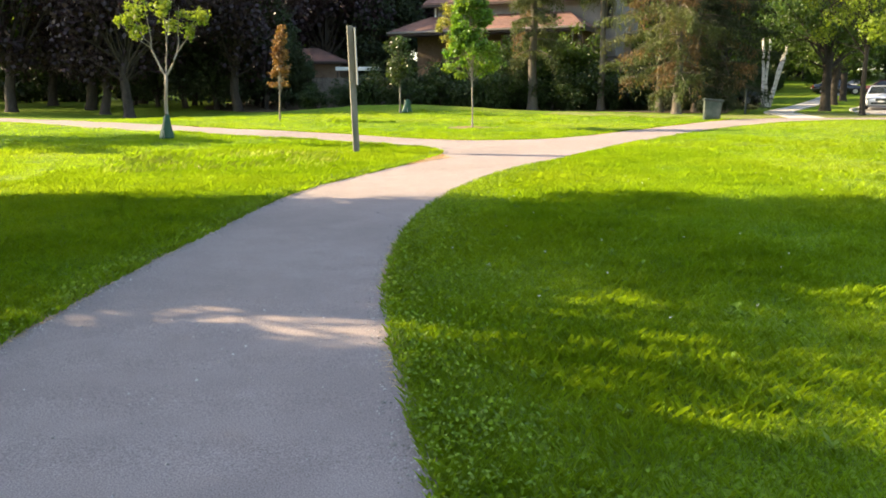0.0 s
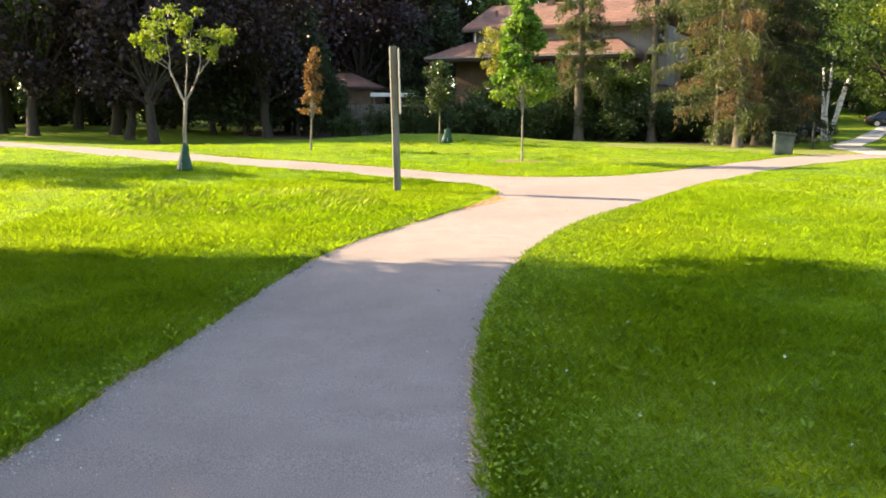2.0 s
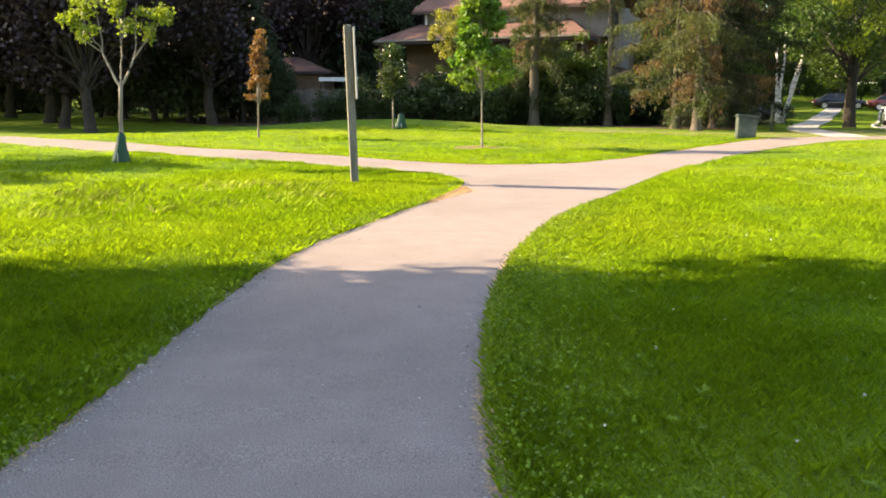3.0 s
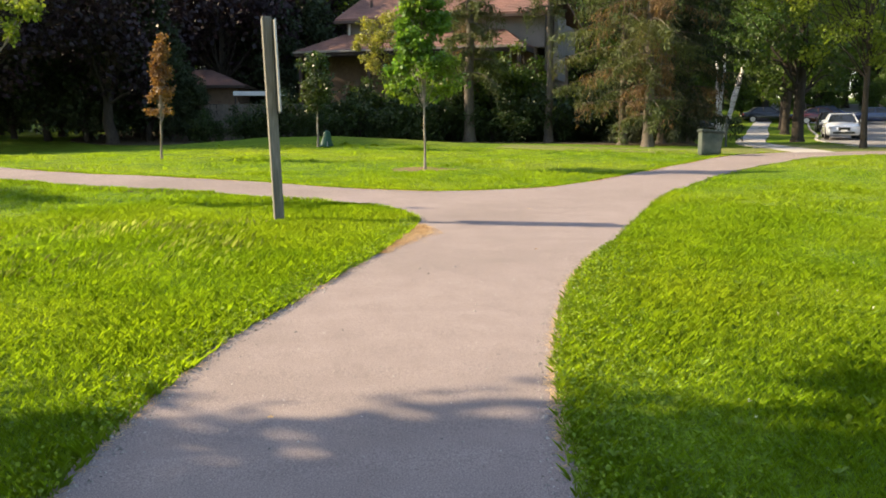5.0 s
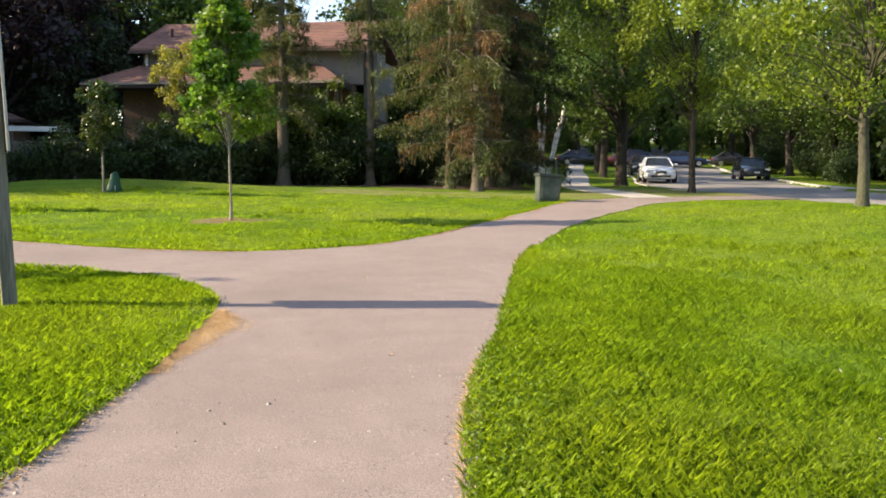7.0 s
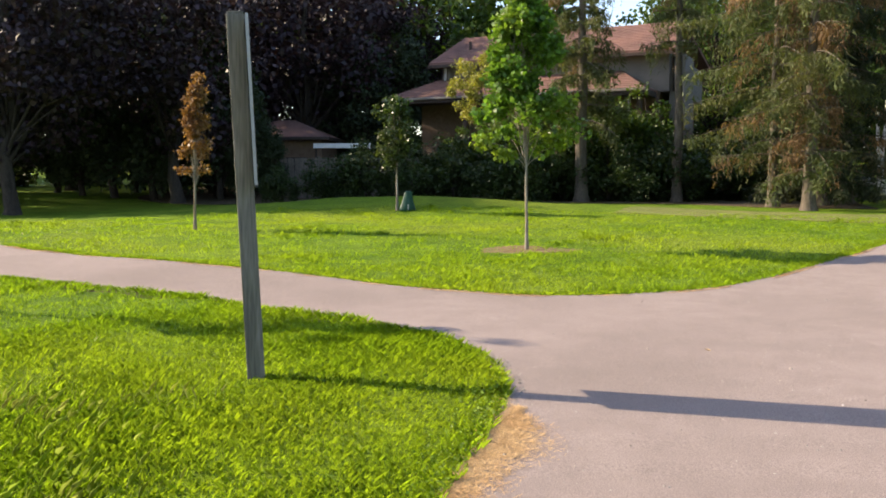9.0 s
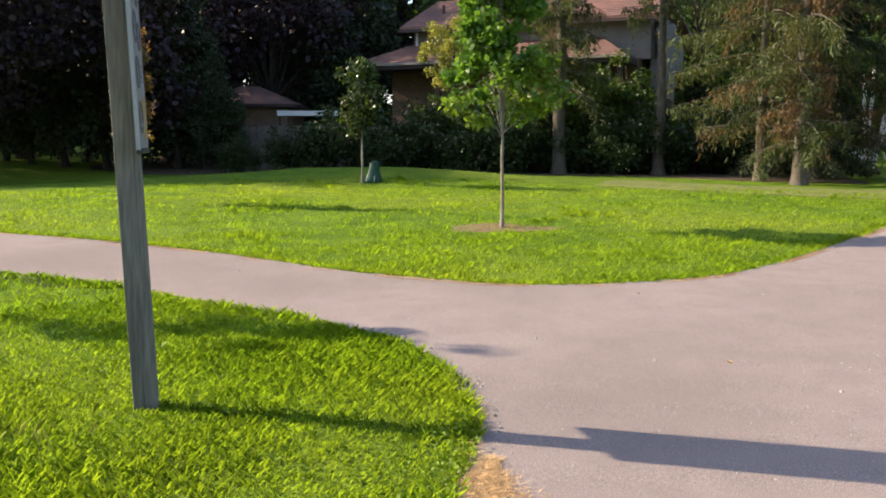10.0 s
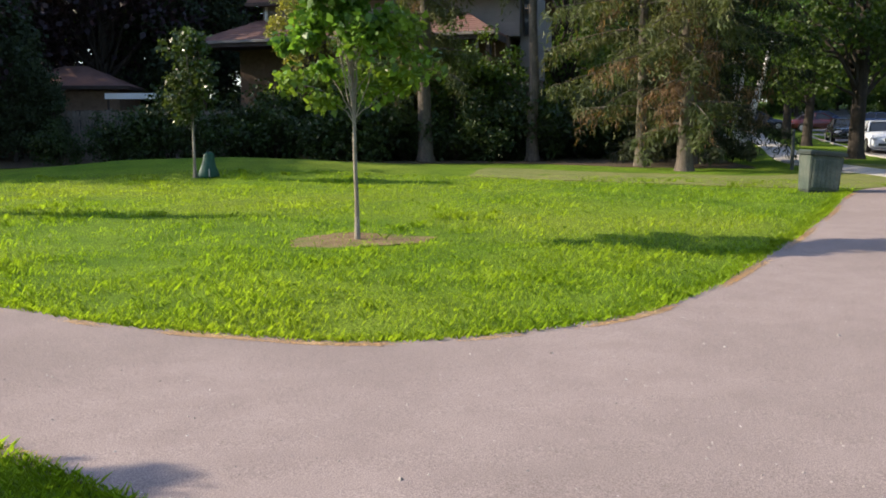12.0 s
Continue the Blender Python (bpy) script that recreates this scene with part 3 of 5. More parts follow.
watering_bag(-1.6, 40.75, 0.58, 0.24, 15, "green watering bag slumped beside the small sapling")

# dark purple maples and a cedar screen
purple = tree("purple_maple", (-15.9, 46.6), "tall dark purple-leaved maple shading the lawn", 11.0, 0.27, 2.0, (3.9, 3.6), 70, 9000, 0.24, LEAF_PURPLE, BARK_DARK, 31,
              clump_r=(0.8, 1.5), group="purple maples", hollow=0.4)
for x, y, a, s in ((-20.3, 53, 70, 1.1), (-18.2, 49.5, 130, 0.95), (-25.5, 60, 200, 1.1), (-11.6, 52, 290, 1.0), (-8.2, 65, 20, 1.3), (-13, 64, 140, 1.25), (-21, 64, 250, 1.2), (-4.5, 70, 80, 1.2)):
    put_copy(purple, x, y, a, s)
cedar = tree("cedar", (-10.4, 54.3), "dense dark evergreen in the boundary screen", 8.5, 0.16, 0.25, (1.7, 1.6), 60, 7000, 0.22, LEAF_CEDAR, BARK_DARK, 41, clump_r=(0.5, 0.95), taper=0.6,
             group="boundary evergreens", hollow=0.2, droop=0.8)
for i, (x, y) in enumerate(((-11, 56), (-13.4, 54.5), (-15.7, 56), (-18, 58), (-23.5, 62), (-28, 66), (-32, 60), (-14.5, 59), (-4.6, 63.5), (-2.6, 66), (-6.6, 66), (-12, 59), (-16.5, 61), (-20.5, 61))):
    put_copy(cedar, x, y, 47 * i, 0.9 + 0.25 * ((i * 7) % 5) / 4)

shrub = tree("shrub", (-3.5, 50.3), "dark green overgrown shrub in the hedge", 2.6, 0.05, 0.05, (1.5, 1.1), 40, 4600, 0.125, LEAF_HEDGE, BARK_DARK, 51, clump_r=(0.35, 0.7), group="hedge shrubs", category="shrub", hollow=0.1)
for i in range(17):
    x = -7 + i * 1.42
    put_copy(shrub, x + 0.3 * math.sin(i * 2.3), 50.6 + 0.7 * math.sin(i * 1.7) + (1.2 if x > 9 else 0), 63 * i, (0.6, 0.72, 0.58)[i % 3] if x < -2.5 else (0.95, 1.05, 0.85, 1.1)[i % 4])
for i in range(8):
    put_copy(shrub, 0.5 + i * 1.8, 52.8 + 0.4 * math.sin(i * 3), 29 * i, 1.1 + 0.15 * math.sin(i * 1.9))
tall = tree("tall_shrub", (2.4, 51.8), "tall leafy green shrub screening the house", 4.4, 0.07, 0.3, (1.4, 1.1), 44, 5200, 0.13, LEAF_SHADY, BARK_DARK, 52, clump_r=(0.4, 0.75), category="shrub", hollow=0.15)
put_copy(tall, 6.2, 52.4, 110, 1.15)
put_copy(tall, 8.0, 53.0, 40, 1.1)
put_copy(tall, 4.1, 52.6, 200, 1.1)
put_copy(tall, 9.9, 51.9, 310, 0.6)
put_copy(tall, 0.2, 53.3, 260, 0.7)
tree("yellow_tree", (1.1, 53.6), "small tree with yellowing leaves beside the house wall", 6.3, 0.07, 3.2, (1.45, 1.0), 36, 4600, 0.11, LEAF_YELLOW, BARK_DARK, 53, clump_r=(0.25, 0.55), hollow=0.15)


def spruce(name, base, label, height, trunk_r, low, reach, seed, dead=0.3, dens=1.0, first_bare=0.0, group="", bark=BARK, needles=NEEDLE, full=0.8, skirt=0.0, core=0.0):
    """Uneven whorls of drooping boughs hung with needle curtains, some dead and brown; bare pale twigs hang by the stem.
    full: below 0.6 the crown stays broad high up; skirt: height over which the lowest boughs are short; core: share of short dead boughs."""
    r = np.random.default_rng(seed)
    root = thing(name, Matrix.Translation((base[0], base[1], gz(*base) - 0.02)), label, "spruce tree", group)
    vs, fs = tubes([[(0, 0, -0.1, trunk_r * 1.6), (0, 0, 0.3, trunk_r * 1.1)] + [(r.normal() * 0.03, r.normal() * 0.03, z, trunk_r * (1 - 0.95 * z / height)) for z in np.linspace(1, height, 9)]], 9)
    part("trunk", mesh_of("trunk", vs, fs, bark, True), None, root)
    boughs, green, brown, twigs = [], [], [], []
    z, a = low, 0.0
    while z < height - 0.4:
        t = (z - low) / (height - low)
        for _ in range(4 if t < 0.7 else 3):
            a += 2.4 + r.normal() * 0.35
            isdead = r.uniform() < dead * (1.3 if t < 0.8 else 0.5)
            long = reach * (1 - t) ** full * r.uniform(0.45, 1.15) + 0.3
            if skirt:
                long *= min(1.0, 0.55 + 0.45 * (z - low) / skirt)
            if isdead and r.uniform() < core:
                long *= 0.45
            sag = r.uniform(0.35, 0.75)
            d = np.array([math.cos(a), math.sin(a), 0])
            pts = [np.array([0, 0, z]) + d * long * s + np.array([0, 0, long * (0.14 * s - sag * s * s + 0.22 * s ** 3)]) for s in np.linspace(0, 1, 7)]
            for p in pts:
                p[2] = max(p[2], 0.25)
            boughs.append([(*p, 0.035 * trunk_r / 0.2 * (1 - 0.85 * k / 6)) for k, p in enumerate(pts)])
            n = int(400 * dens * (long / reach + 0.2) * (0.6 if isdead else 1))
            s = r.uniform(first_bare + 0.12, 1, n) ** 0.8
            k = np.clip((s * 6).astype(int), 0, 5)
            P = np.array(pts)
            at = P[k] + (P[k + 1] - P[k]) * (s * 6 - k)[:, None]
            side = np.array([-d[1], d[0], 0])
            # sprays gather in hanging curtains along the bough
            curtain = r.uniform(0.15, 1.0, 9)[np.clip((s * 9).astype(int), 0, 8)]
            at = at + side * (r.normal(size=n) * 0.15 * long * (1.15 - s))[:, None] - np.array([0, 0, 1.0]) * (np.abs(r.normal(size=n)) * 0.42 * curtain * (0.4 + s))[:, None]
            at[:, 2] = np.maximum(at[:, 2], 0.3)
            (brown if isdead else green).append(at)
            if core and r.uniform() < 0.55:
                q = pts[int(r.integers(1, 4))]
                drop = min(r.uniform(0.5, 1.5), q[2] - 0.3)
                if drop > 0.2:
                    twigs.append(limb(r, q, q + np.array([r.normal() * 0.15, r.normal() * 0.15, -drop]), 0.016, 0.005, 5, 0.0, 0.12))
        z += r.uniform(0.4, 0.75)
    for b in boughs:
        vs, fs = tubes([b], 5)
        part("bough", mesh_of("bough", vs, fs, bark), None, root)
    part("needles", quads_mesh("needles", leaves(r, np.vstack(green), 0.24, 0.3, 1.6, 0.085), needles), None, root)
    if brown:
        part("dead_needles", quads_mesh("dead_needles", leaves(r, np.vstack(brown), 0.26, 0.2, 2.4, 0.07), NEEDLE_DEAD), None, root, "dry brown needles")
    if twigs:
        vs, fs = tubes(twigs, 4)
        tagged(part("dead_twigs", mesh_of("dead_twigs", vs, fs, BARK_PALE, True), None, root, "bare pale hanging twigs"), kind="stuff")
    return root


spruce("spruce", (10.85, 42.7), "large spruce with drooping green and dead brown boughs", 15, 0.2, 1.3, 2.6, 61, 0.5, 1.05, full=0.5, skirt=2.5, core=0.6)
spruce("spruce", (10.65, 45.2), "green spruce with long hanging side boughs", 14, 0.18, 1.8, 4.0, 62, 0.1, 1.0, full=0.45, skirt=3.0)
spruce("spruce", (14.4, 48), "shaded spruce behind the bin", 15, 0.22, 0.8, 3.3, 63, 0.12, 1.1, full=0.45, needles=NEEDLE_SHADED)
spruce("spruce", (12.7, 46.2), "spruce standing close among others, shade painted in its needles", 14, 0.18, 0.9, 2.6, 66, 0.15, 0.9, full=0.45, needles=NEEDLE_SHADED)
spruce("spruce", (4.9, 50.1), "tall bare-stemmed conifer with sparse boughs", 16, 0.26, 3.2, 1.45, 64, 0.1, 0.7, full=0.4)
spruce("spruce", (8.57, 49.75), "tall grey-stemmed conifer with sparse boughs", 16, 0.2, 6.2, 1.3, 65, 0.2, 0.4)

# ---- house ----
def house():
    """Two storeys of siding over brick, gabled shingle roof, a skirt roof round the ground floor."""
    ang = -26.0
    root = thing("house", pose(-0.7, 60.4, 0.7, 0, 0, ang), "two-storey house with red-brown shingle roofs and tan brick", "house")
    W, D, G = 11.4, 8.5, 4.75
    part("wall", boxed(-0.9, -0.3, -0.6, W - 0.4, D, G + 0.15), BRICK, root, "tan brick ground floor wall")
    part("wall", boxed(0, 0.3, G + 0.15, W, D, 6.6), SIDING, root, "pale beige upper storey siding")
    for i in range(9):
        part("siding_board", boxed(0.0, 0.27, G + 0.2 + 0.18 * i, W, 0.3, G + 0.365 + 0.18 * i), SIDING, root)
    # main gable roof: ridge along the front
    def slab(name, pts, lab=""):
        bm = bmesh.new()
        lo = [bm.verts.new(p) for p in pts]
        hi = [bm.verts.new((p[0], p[1], p[2] + 0.14)) for p in pts]
        bm.faces.new(lo[::-1])
        bm.faces.new(hi)
        n = len(pts)
        for i in range(n):
            bm.faces.new((lo[i], lo[(i + 1) % n], hi[(i + 1) % n], hi[i]))
        bmesh.ops.recalc_face_normals(bm, faces=bm.faces)
        return part(name, bm, SHINGLE, root, lab)
    ry, rz, ez = 4.0, 8.45, 6.6
    front = slab("roof", [(-0.45, -0.35, ez), (W + 0.4, -0.35, ez), (W - 0.1, ry, rz), (-0.45, ry, rz)], "red-brown shingle roof slope")
    slab("roof", [(-0.45, D + 0.4, ez), (-0.45, ry, rz), (W - 0.1, ry, rz), (W + 0.4, D + 0.4, ez)], "red-brown shingle roof slope")
    slab("roof", [(-0.45, -0.35, ez), (-0.45, ry, rz), (-0.45, D + 0.4, ez)])
    # shingle courses as thin proud strips
    def courses(a0, a1, b0, b1, n):
        for i in range(1, n):
            t = i / n
            p, q = Vector(a0).lerp(Vector(b0), t), Vector(a1).lerp(Vector(b1), t)
            up = Vector((0, 0, 0.145))
            along = (Vector(b0) - Vector(a0)) / n
            along2 = (Vector(b1) - Vector(a1)) / n
            me = mesh_of("shingle_course", [p + up, q + up, q + up + along2 * 0.9, p + up + along * 0.9, p + up + Vector((0, 0, 0.02)), q + up + Vector((0, 0, 0.02))], [(4, 5, 2, 3), (0, 1, 5, 4)], SHINGLE)
            part("shingle_course", me, None, root)
    courses((-0.45, -0.35, ez), (W + 0.4, -0.35, ez), (-0.45, ry, rz), (W - 0.1, ry, rz), 16)
    part("gutter", boxed(-0.5, -0.45, ez - 0.14, W + 0.45, -0.33, ez + 0.02, 0.02), TRIM, root, "dark brown gutter")
    # skirt roof
    E = W - 0.5
    slab("roof", [(-1.9, -2.3, G), (E, -2.3, G), (E - 1.7, 0.3, G + 1.05), (-0.2, 0.3, G + 1.05)], "red-brown shingle porch roof")
    slab("roof", [(-1.9, -2.3, G), (-0.2, 0.3, G + 1.05), (-0.2, D, G + 1.05), (-1.9, D, G)])
    slab("roof", [(E, -2.3, G), (E, 0.3, G), (E - 1.7, 0.3, G + 1.05)])
    courses((-1.9, -2.3, G), (E, -2.3, G), (-0.2, 0.3, G + 1.05), (E - 1.7, 0.3, G + 1.05), 10)
    part("fascia", boxed(-1.95, -2.38, G - 0.18, E + 0.05, -2.26, G + 0.06, 0.015), TRIM, root, "dark brown fascia board")
    part("fascia", boxed(E - 0.02, -2.26, G - 0.18, E + 0.06, 0.3, G + 0.06, 0.015), TRIM, root, "dark brown fascia board")
    part("gutter", boxed(-2.0, -2.47, G - 0.02, E + 0.08, -2.385, G + 0.1, 0.02), SIDING, root, "pale gutter along the porch eave")
    part("soffit", boxed(-1.85, -2.26, G - 0.1, E - 0.03, -0.3, G - 0.04), TRIM, root)
    for x in (-1.7, 2.4, 6.2, E - 0.25):
        part("post", boxed(x - 0.1, -2.2, -0.6, x + 0.1, -2.0, G - 0.1, 0.01), TRIM, root)
    part("downpipe", boxed(E - 0.75, -2.2, 0.0, E - 0.63, -2.08, G - 0.12, 0.03), SIDING, root, "pale downpipe on the porch")
    for x in (0.4, 3.9, 7.4):
        w = part("window", boxed(x, -0.36, 1.4, x + 1.5, -0.28, 3.0, 0.02), TRIM, root)
        part("pane", boxed(x + 0.08, -0.385, 1.48, x + 0.72, -0.365, 2.92), GLASS, w)
        part("pane", boxed(x + 0.78, -0.385, 1.48, x + 1.42, -0.365, 2.92), GLASS, w)
    w = part("window", boxed(W + 0.1, 0.52, 4.9, W + 0.45, 0.6, 6.5, 0.02), TRIM, root)
    part("pane", boxed(W + 0.16, 0.50, 4.96, W + 0.40, 0.518, 6.44), GLASS, w)
    part("bay", boxed(W - 0.05, 0.6, 3.2, W + 0.65, 2.6, 6.55), SIDING, root, "pale siding bay at the corner")
    part("downpipe", boxed(0.15, 0.12, G + 0.6, 0.25, 0.24, ez - 0.1, 0.02), WHITE, root, "pale downpipe")
    for x, y in ((0.95, 1.6), (7.2, 1.3)):
        z = ez + (rz - ez) * (y + 0.35) / (ry + 0.35) + 0.1
        part("vent_pipe", boxed(x - 0.06, y - 0.06, z, x + 0.06, y + 0.06, z + 0.45, 0.02), TRIM, root)
    part("roof_vent", boxed(3.6, ry - 0.7, rz - 0.22, 4.1, ry - 0.3, rz + 0.18, 0.05), TRIM, root)


house()


def small_house(x, y, z, turn, label, w, d, h, rise, wall_mat):
    """A low building under a hipped roof, with a door, a window and boarded eaves."""
    root = thing("garage", pose(x, y, z, 0, 0, turn), label, "garage")
    part("wall", boxed(0, 0, -0.4, w, d, h), wall_mat, root)
    bm = bmesh.new()
    v = [bm.verts.new(p) for p in ((-0.4, -0.4, h), (w + 0.4, -0.4, h), (w + 0.4, d + 0.4, h), (-0.4, d + 0.4, h), (w * 0.4, d / 2, h + rise), (w * 0.6, d / 2, h + rise))]
    for f in ((0, 1, 5, 4), (1, 2, 5), (2, 3, 4, 5), (3, 0, 4), (3, 2, 1, 0)):
        bm.faces.new([v[i] for i in f])
    part("roof", bm, SHINGLE, root)
    part("eave", boxed(-0.45, -0.48, h - 0.14, w + 0.45, -0.4, h + 0.02, 0.015), TRIM, root)
    part("eave", boxed(w + 0.4, -0.45, h - 0.14, w + 0.48, d + 0.45, h + 0.02, 0.015), TRIM, root)
    win = part("window", boxed(w * 0.6, -0.06, 1.0, w * 0.6 + 1.1, 0.0, 2.0, 0.01), TRIM, root)
    part("pane", boxed(w * 0.6 + 0.08, -0.08, 1.08, w * 0.6 + 1.02, -0.065, 1.92), GLASS, win)
    part("door", boxed(w * 0.2, -0.06, -0.2, w * 0.2 + 0.9, 0.0, 1.95, 0.01), TRIM, root)


small_house(-11.3, 60.6, 0.75, -4, "low garage with a brown hipped roof behind the fence", 4.6, 4, 3.0, 1.0, BRICK)
small_house(47, 52, 0.6, -60, "low red-brick bungalow behind shrubs across the street", 9, 7, 2.9, 1.8, RED_BRICK)
small_house(53, 66, 1.0, -60, "low red-brick bungalow further along the street", 9, 7, 2.9, 1.8, RED_BRICK)


def canopy():
    root = thing("awning", pose(-6.45, 55.6, 0.75, 0, 0, 0), "long white awning edge above the back fence", "awning")
    part("cover", boxed(0, 0, 2.40, 2.5, 0.5, 2.5, 0.03), WHITE, root)
    part("valance", boxed(0, -0.05, 2.3, 2.6, -0.0, 2.52, 0.015), WHITE, root)
    for x in (0.1, 2.5):
        part("post", boxed(x - 0.04, 0.05, -0.3, x + 0.04, 0.13, 2.39, 0.01), TRIM, root)


canopy()


def fence(x0, y0, x1, y1, h, label):
    """Upright boards on rails and posts."""
    d = math.hypot(x1 - x0, y1 - y0)
    root = thing("fence", pose(x0, y0, min(gz(x0, y0), gz(x1, y1)) - 0.05, 0, 0, math.degrees(math.atan2(y1 - y0, x1 - x0))), label, "fence")
    n = int(d / 0.15)
    r = random.Random(5)
    me = mesh_of("board", *board_data(0.138, 0.022, h), FENCE)
    for i in range(n):
        b = part("board", me, None, root)
        b.location, b.rotation_euler = (i * 0.15 + 0.075, 0, r.uniform(-0.02, 0.02)), (0, r.uniform(-0.008, 0.008), 0)
    for z in (0.35, h - 0.3):
        part("rail", boxed(0, 0.02, z, d, 0.06, z + 0.09), FENCE, root)
    for i in range(int(d / 2.4) + 1):
        part("post", boxed(i * 2.4, 0.03, 0, i * 2.4 + 0.1, 0.13, h + 0.08, 0.008), FENCE, root)


def board_data(w, t, h):
    o = [(-w / 2, 0), (w / 2, 0), (w / 2, h - 0.04), (w / 2 - 0.03, h), (-w / 2 + 0.03, h), (-w / 2, h - 0.04)]
    vs = [(x, -t / 2, z) for x, z in o] + [(x, t / 2, z) for x, z in o]
    return vs, [tuple(range(6)), tuple(range(11, 5, -1))] + [(i, i + 6, (i + 1) % 6 + 6, (i + 1) % 6) for i in range(6)]


fence(-8.5, 54.6, 0.5, 54.0, 1.85, "weathered board fence with grey upright planks")
fence(0.5, 54.4, 12.5, 54.2, 1.85, "shaded board fence behind the hedge")

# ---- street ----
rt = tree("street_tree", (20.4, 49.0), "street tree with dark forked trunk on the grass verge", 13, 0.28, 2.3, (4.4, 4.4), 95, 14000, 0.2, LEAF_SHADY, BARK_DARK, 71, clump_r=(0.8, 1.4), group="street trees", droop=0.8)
tree("street_tree", (18.3, 40.2), "slim street tree with hanging yellow-green leaves", 11, 0.125, 3.0, (4.2, 3.6), 100, 24000, 0.125, LEAF_STREET, BARK_DARK, 72, clump_r=(0.5, 1.1), group="street trees", droop=1.2, thick=0.28)
tree("street_tree", (16.5, 30.1), "grey-stemmed tree with bright hanging leaves on the lawn", 10.5, 0.145, 2.5, (5.0, 4.4), 130, 34000, 0.115, LEAF_STREET, BARK_MID, 73, clump_r=(0.45, 1.0), group="street trees", droop=1.2, hollow=0.2, thick=0.26)
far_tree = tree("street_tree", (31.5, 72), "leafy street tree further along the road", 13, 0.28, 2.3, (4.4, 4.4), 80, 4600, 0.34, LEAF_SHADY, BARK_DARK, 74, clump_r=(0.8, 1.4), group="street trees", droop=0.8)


def street_copy(x, y, turn, scale):
    return put_copy(rt if y < 70 else far_tree, x, y, turn, scale)


for x, y, a, s in ((26, 61, 30, 0.9), (15.5, 68, 140, 1.0), (39, 56, 200, 0.95), (44, 66, 260, 1.0), (35, 44, 310, 0.9), (50, 78, 10, 1.0), (24, 78, 60, 1.1), (40, 92, 120, 1.2),
                   (58, 92, 180, 1.2), (52, 104, 220, 1.3), (30, 98, 270, 1.3), (66, 100, 330, 1.2), (44, 50, 75, 1.1), (52, 60, 100, 1.2), (62, 76, 190, 1.3), (20, 90, 10, 1.3),
                   (-9, 76, 150, 1.3), (36, 34, 15, 1.0), (40, 25, 95, 1.1), (44, 40, 145, 1.1), (60, 112, 200, 1.4), (42, 116, 260, 1.4), (74, 118, 300, 1.4), (26, 112, 20, 1.4)):
    street_copy(x, y, a, s)
for i, (x, y) in enumerate(((34.5, 50), (37, 53.5), (40, 58), (43, 62.5), (33.5, 45), (46, 70), (20.5, 66), (17.5, 58), (15.6, 55), (24, 72), (33, 40))):
    put_copy(shrub, x, y, 50 * i, 0.75 + 0.25 * (i % 3))


def birch():
    r = np.random.default_rng(81)
    root = thing("birch", Matrix.Translation((19.8, 56.5, gz(19.8, 56.5) - 0.05)), "white birch clump with leaning forked stems", "birch tree")
    for (dx, dz, rad) in ((-0.25, 4.2, 0.11), (0.25, 5.2, 0.10), (1.6, 5.0, 0.13), (1.1, 3.4, 0.08)):
        vs, fs = tubes([limb(r, (dx * 0.15, 0, -0.1), (dx, 0.1, dz), rad * 1.25, rad * 0.6, 6, 0.0, 0.05)], 8)
        part("stem", mesh_of("stem", vs, fs, BIRCH, True), None, root)
    at = clump_points(r, r.normal(size=(16, 3)) * np.array([1.3, 1.2, 0.7]) + np.array([0.6, 0, 5.2]), r.uniform(0.5, 0.9, 16), 2500)
    part("crown", quads_mesh("crown", leaves(r, at, 0.14), LEAF_DEEP), None, root)


birch()


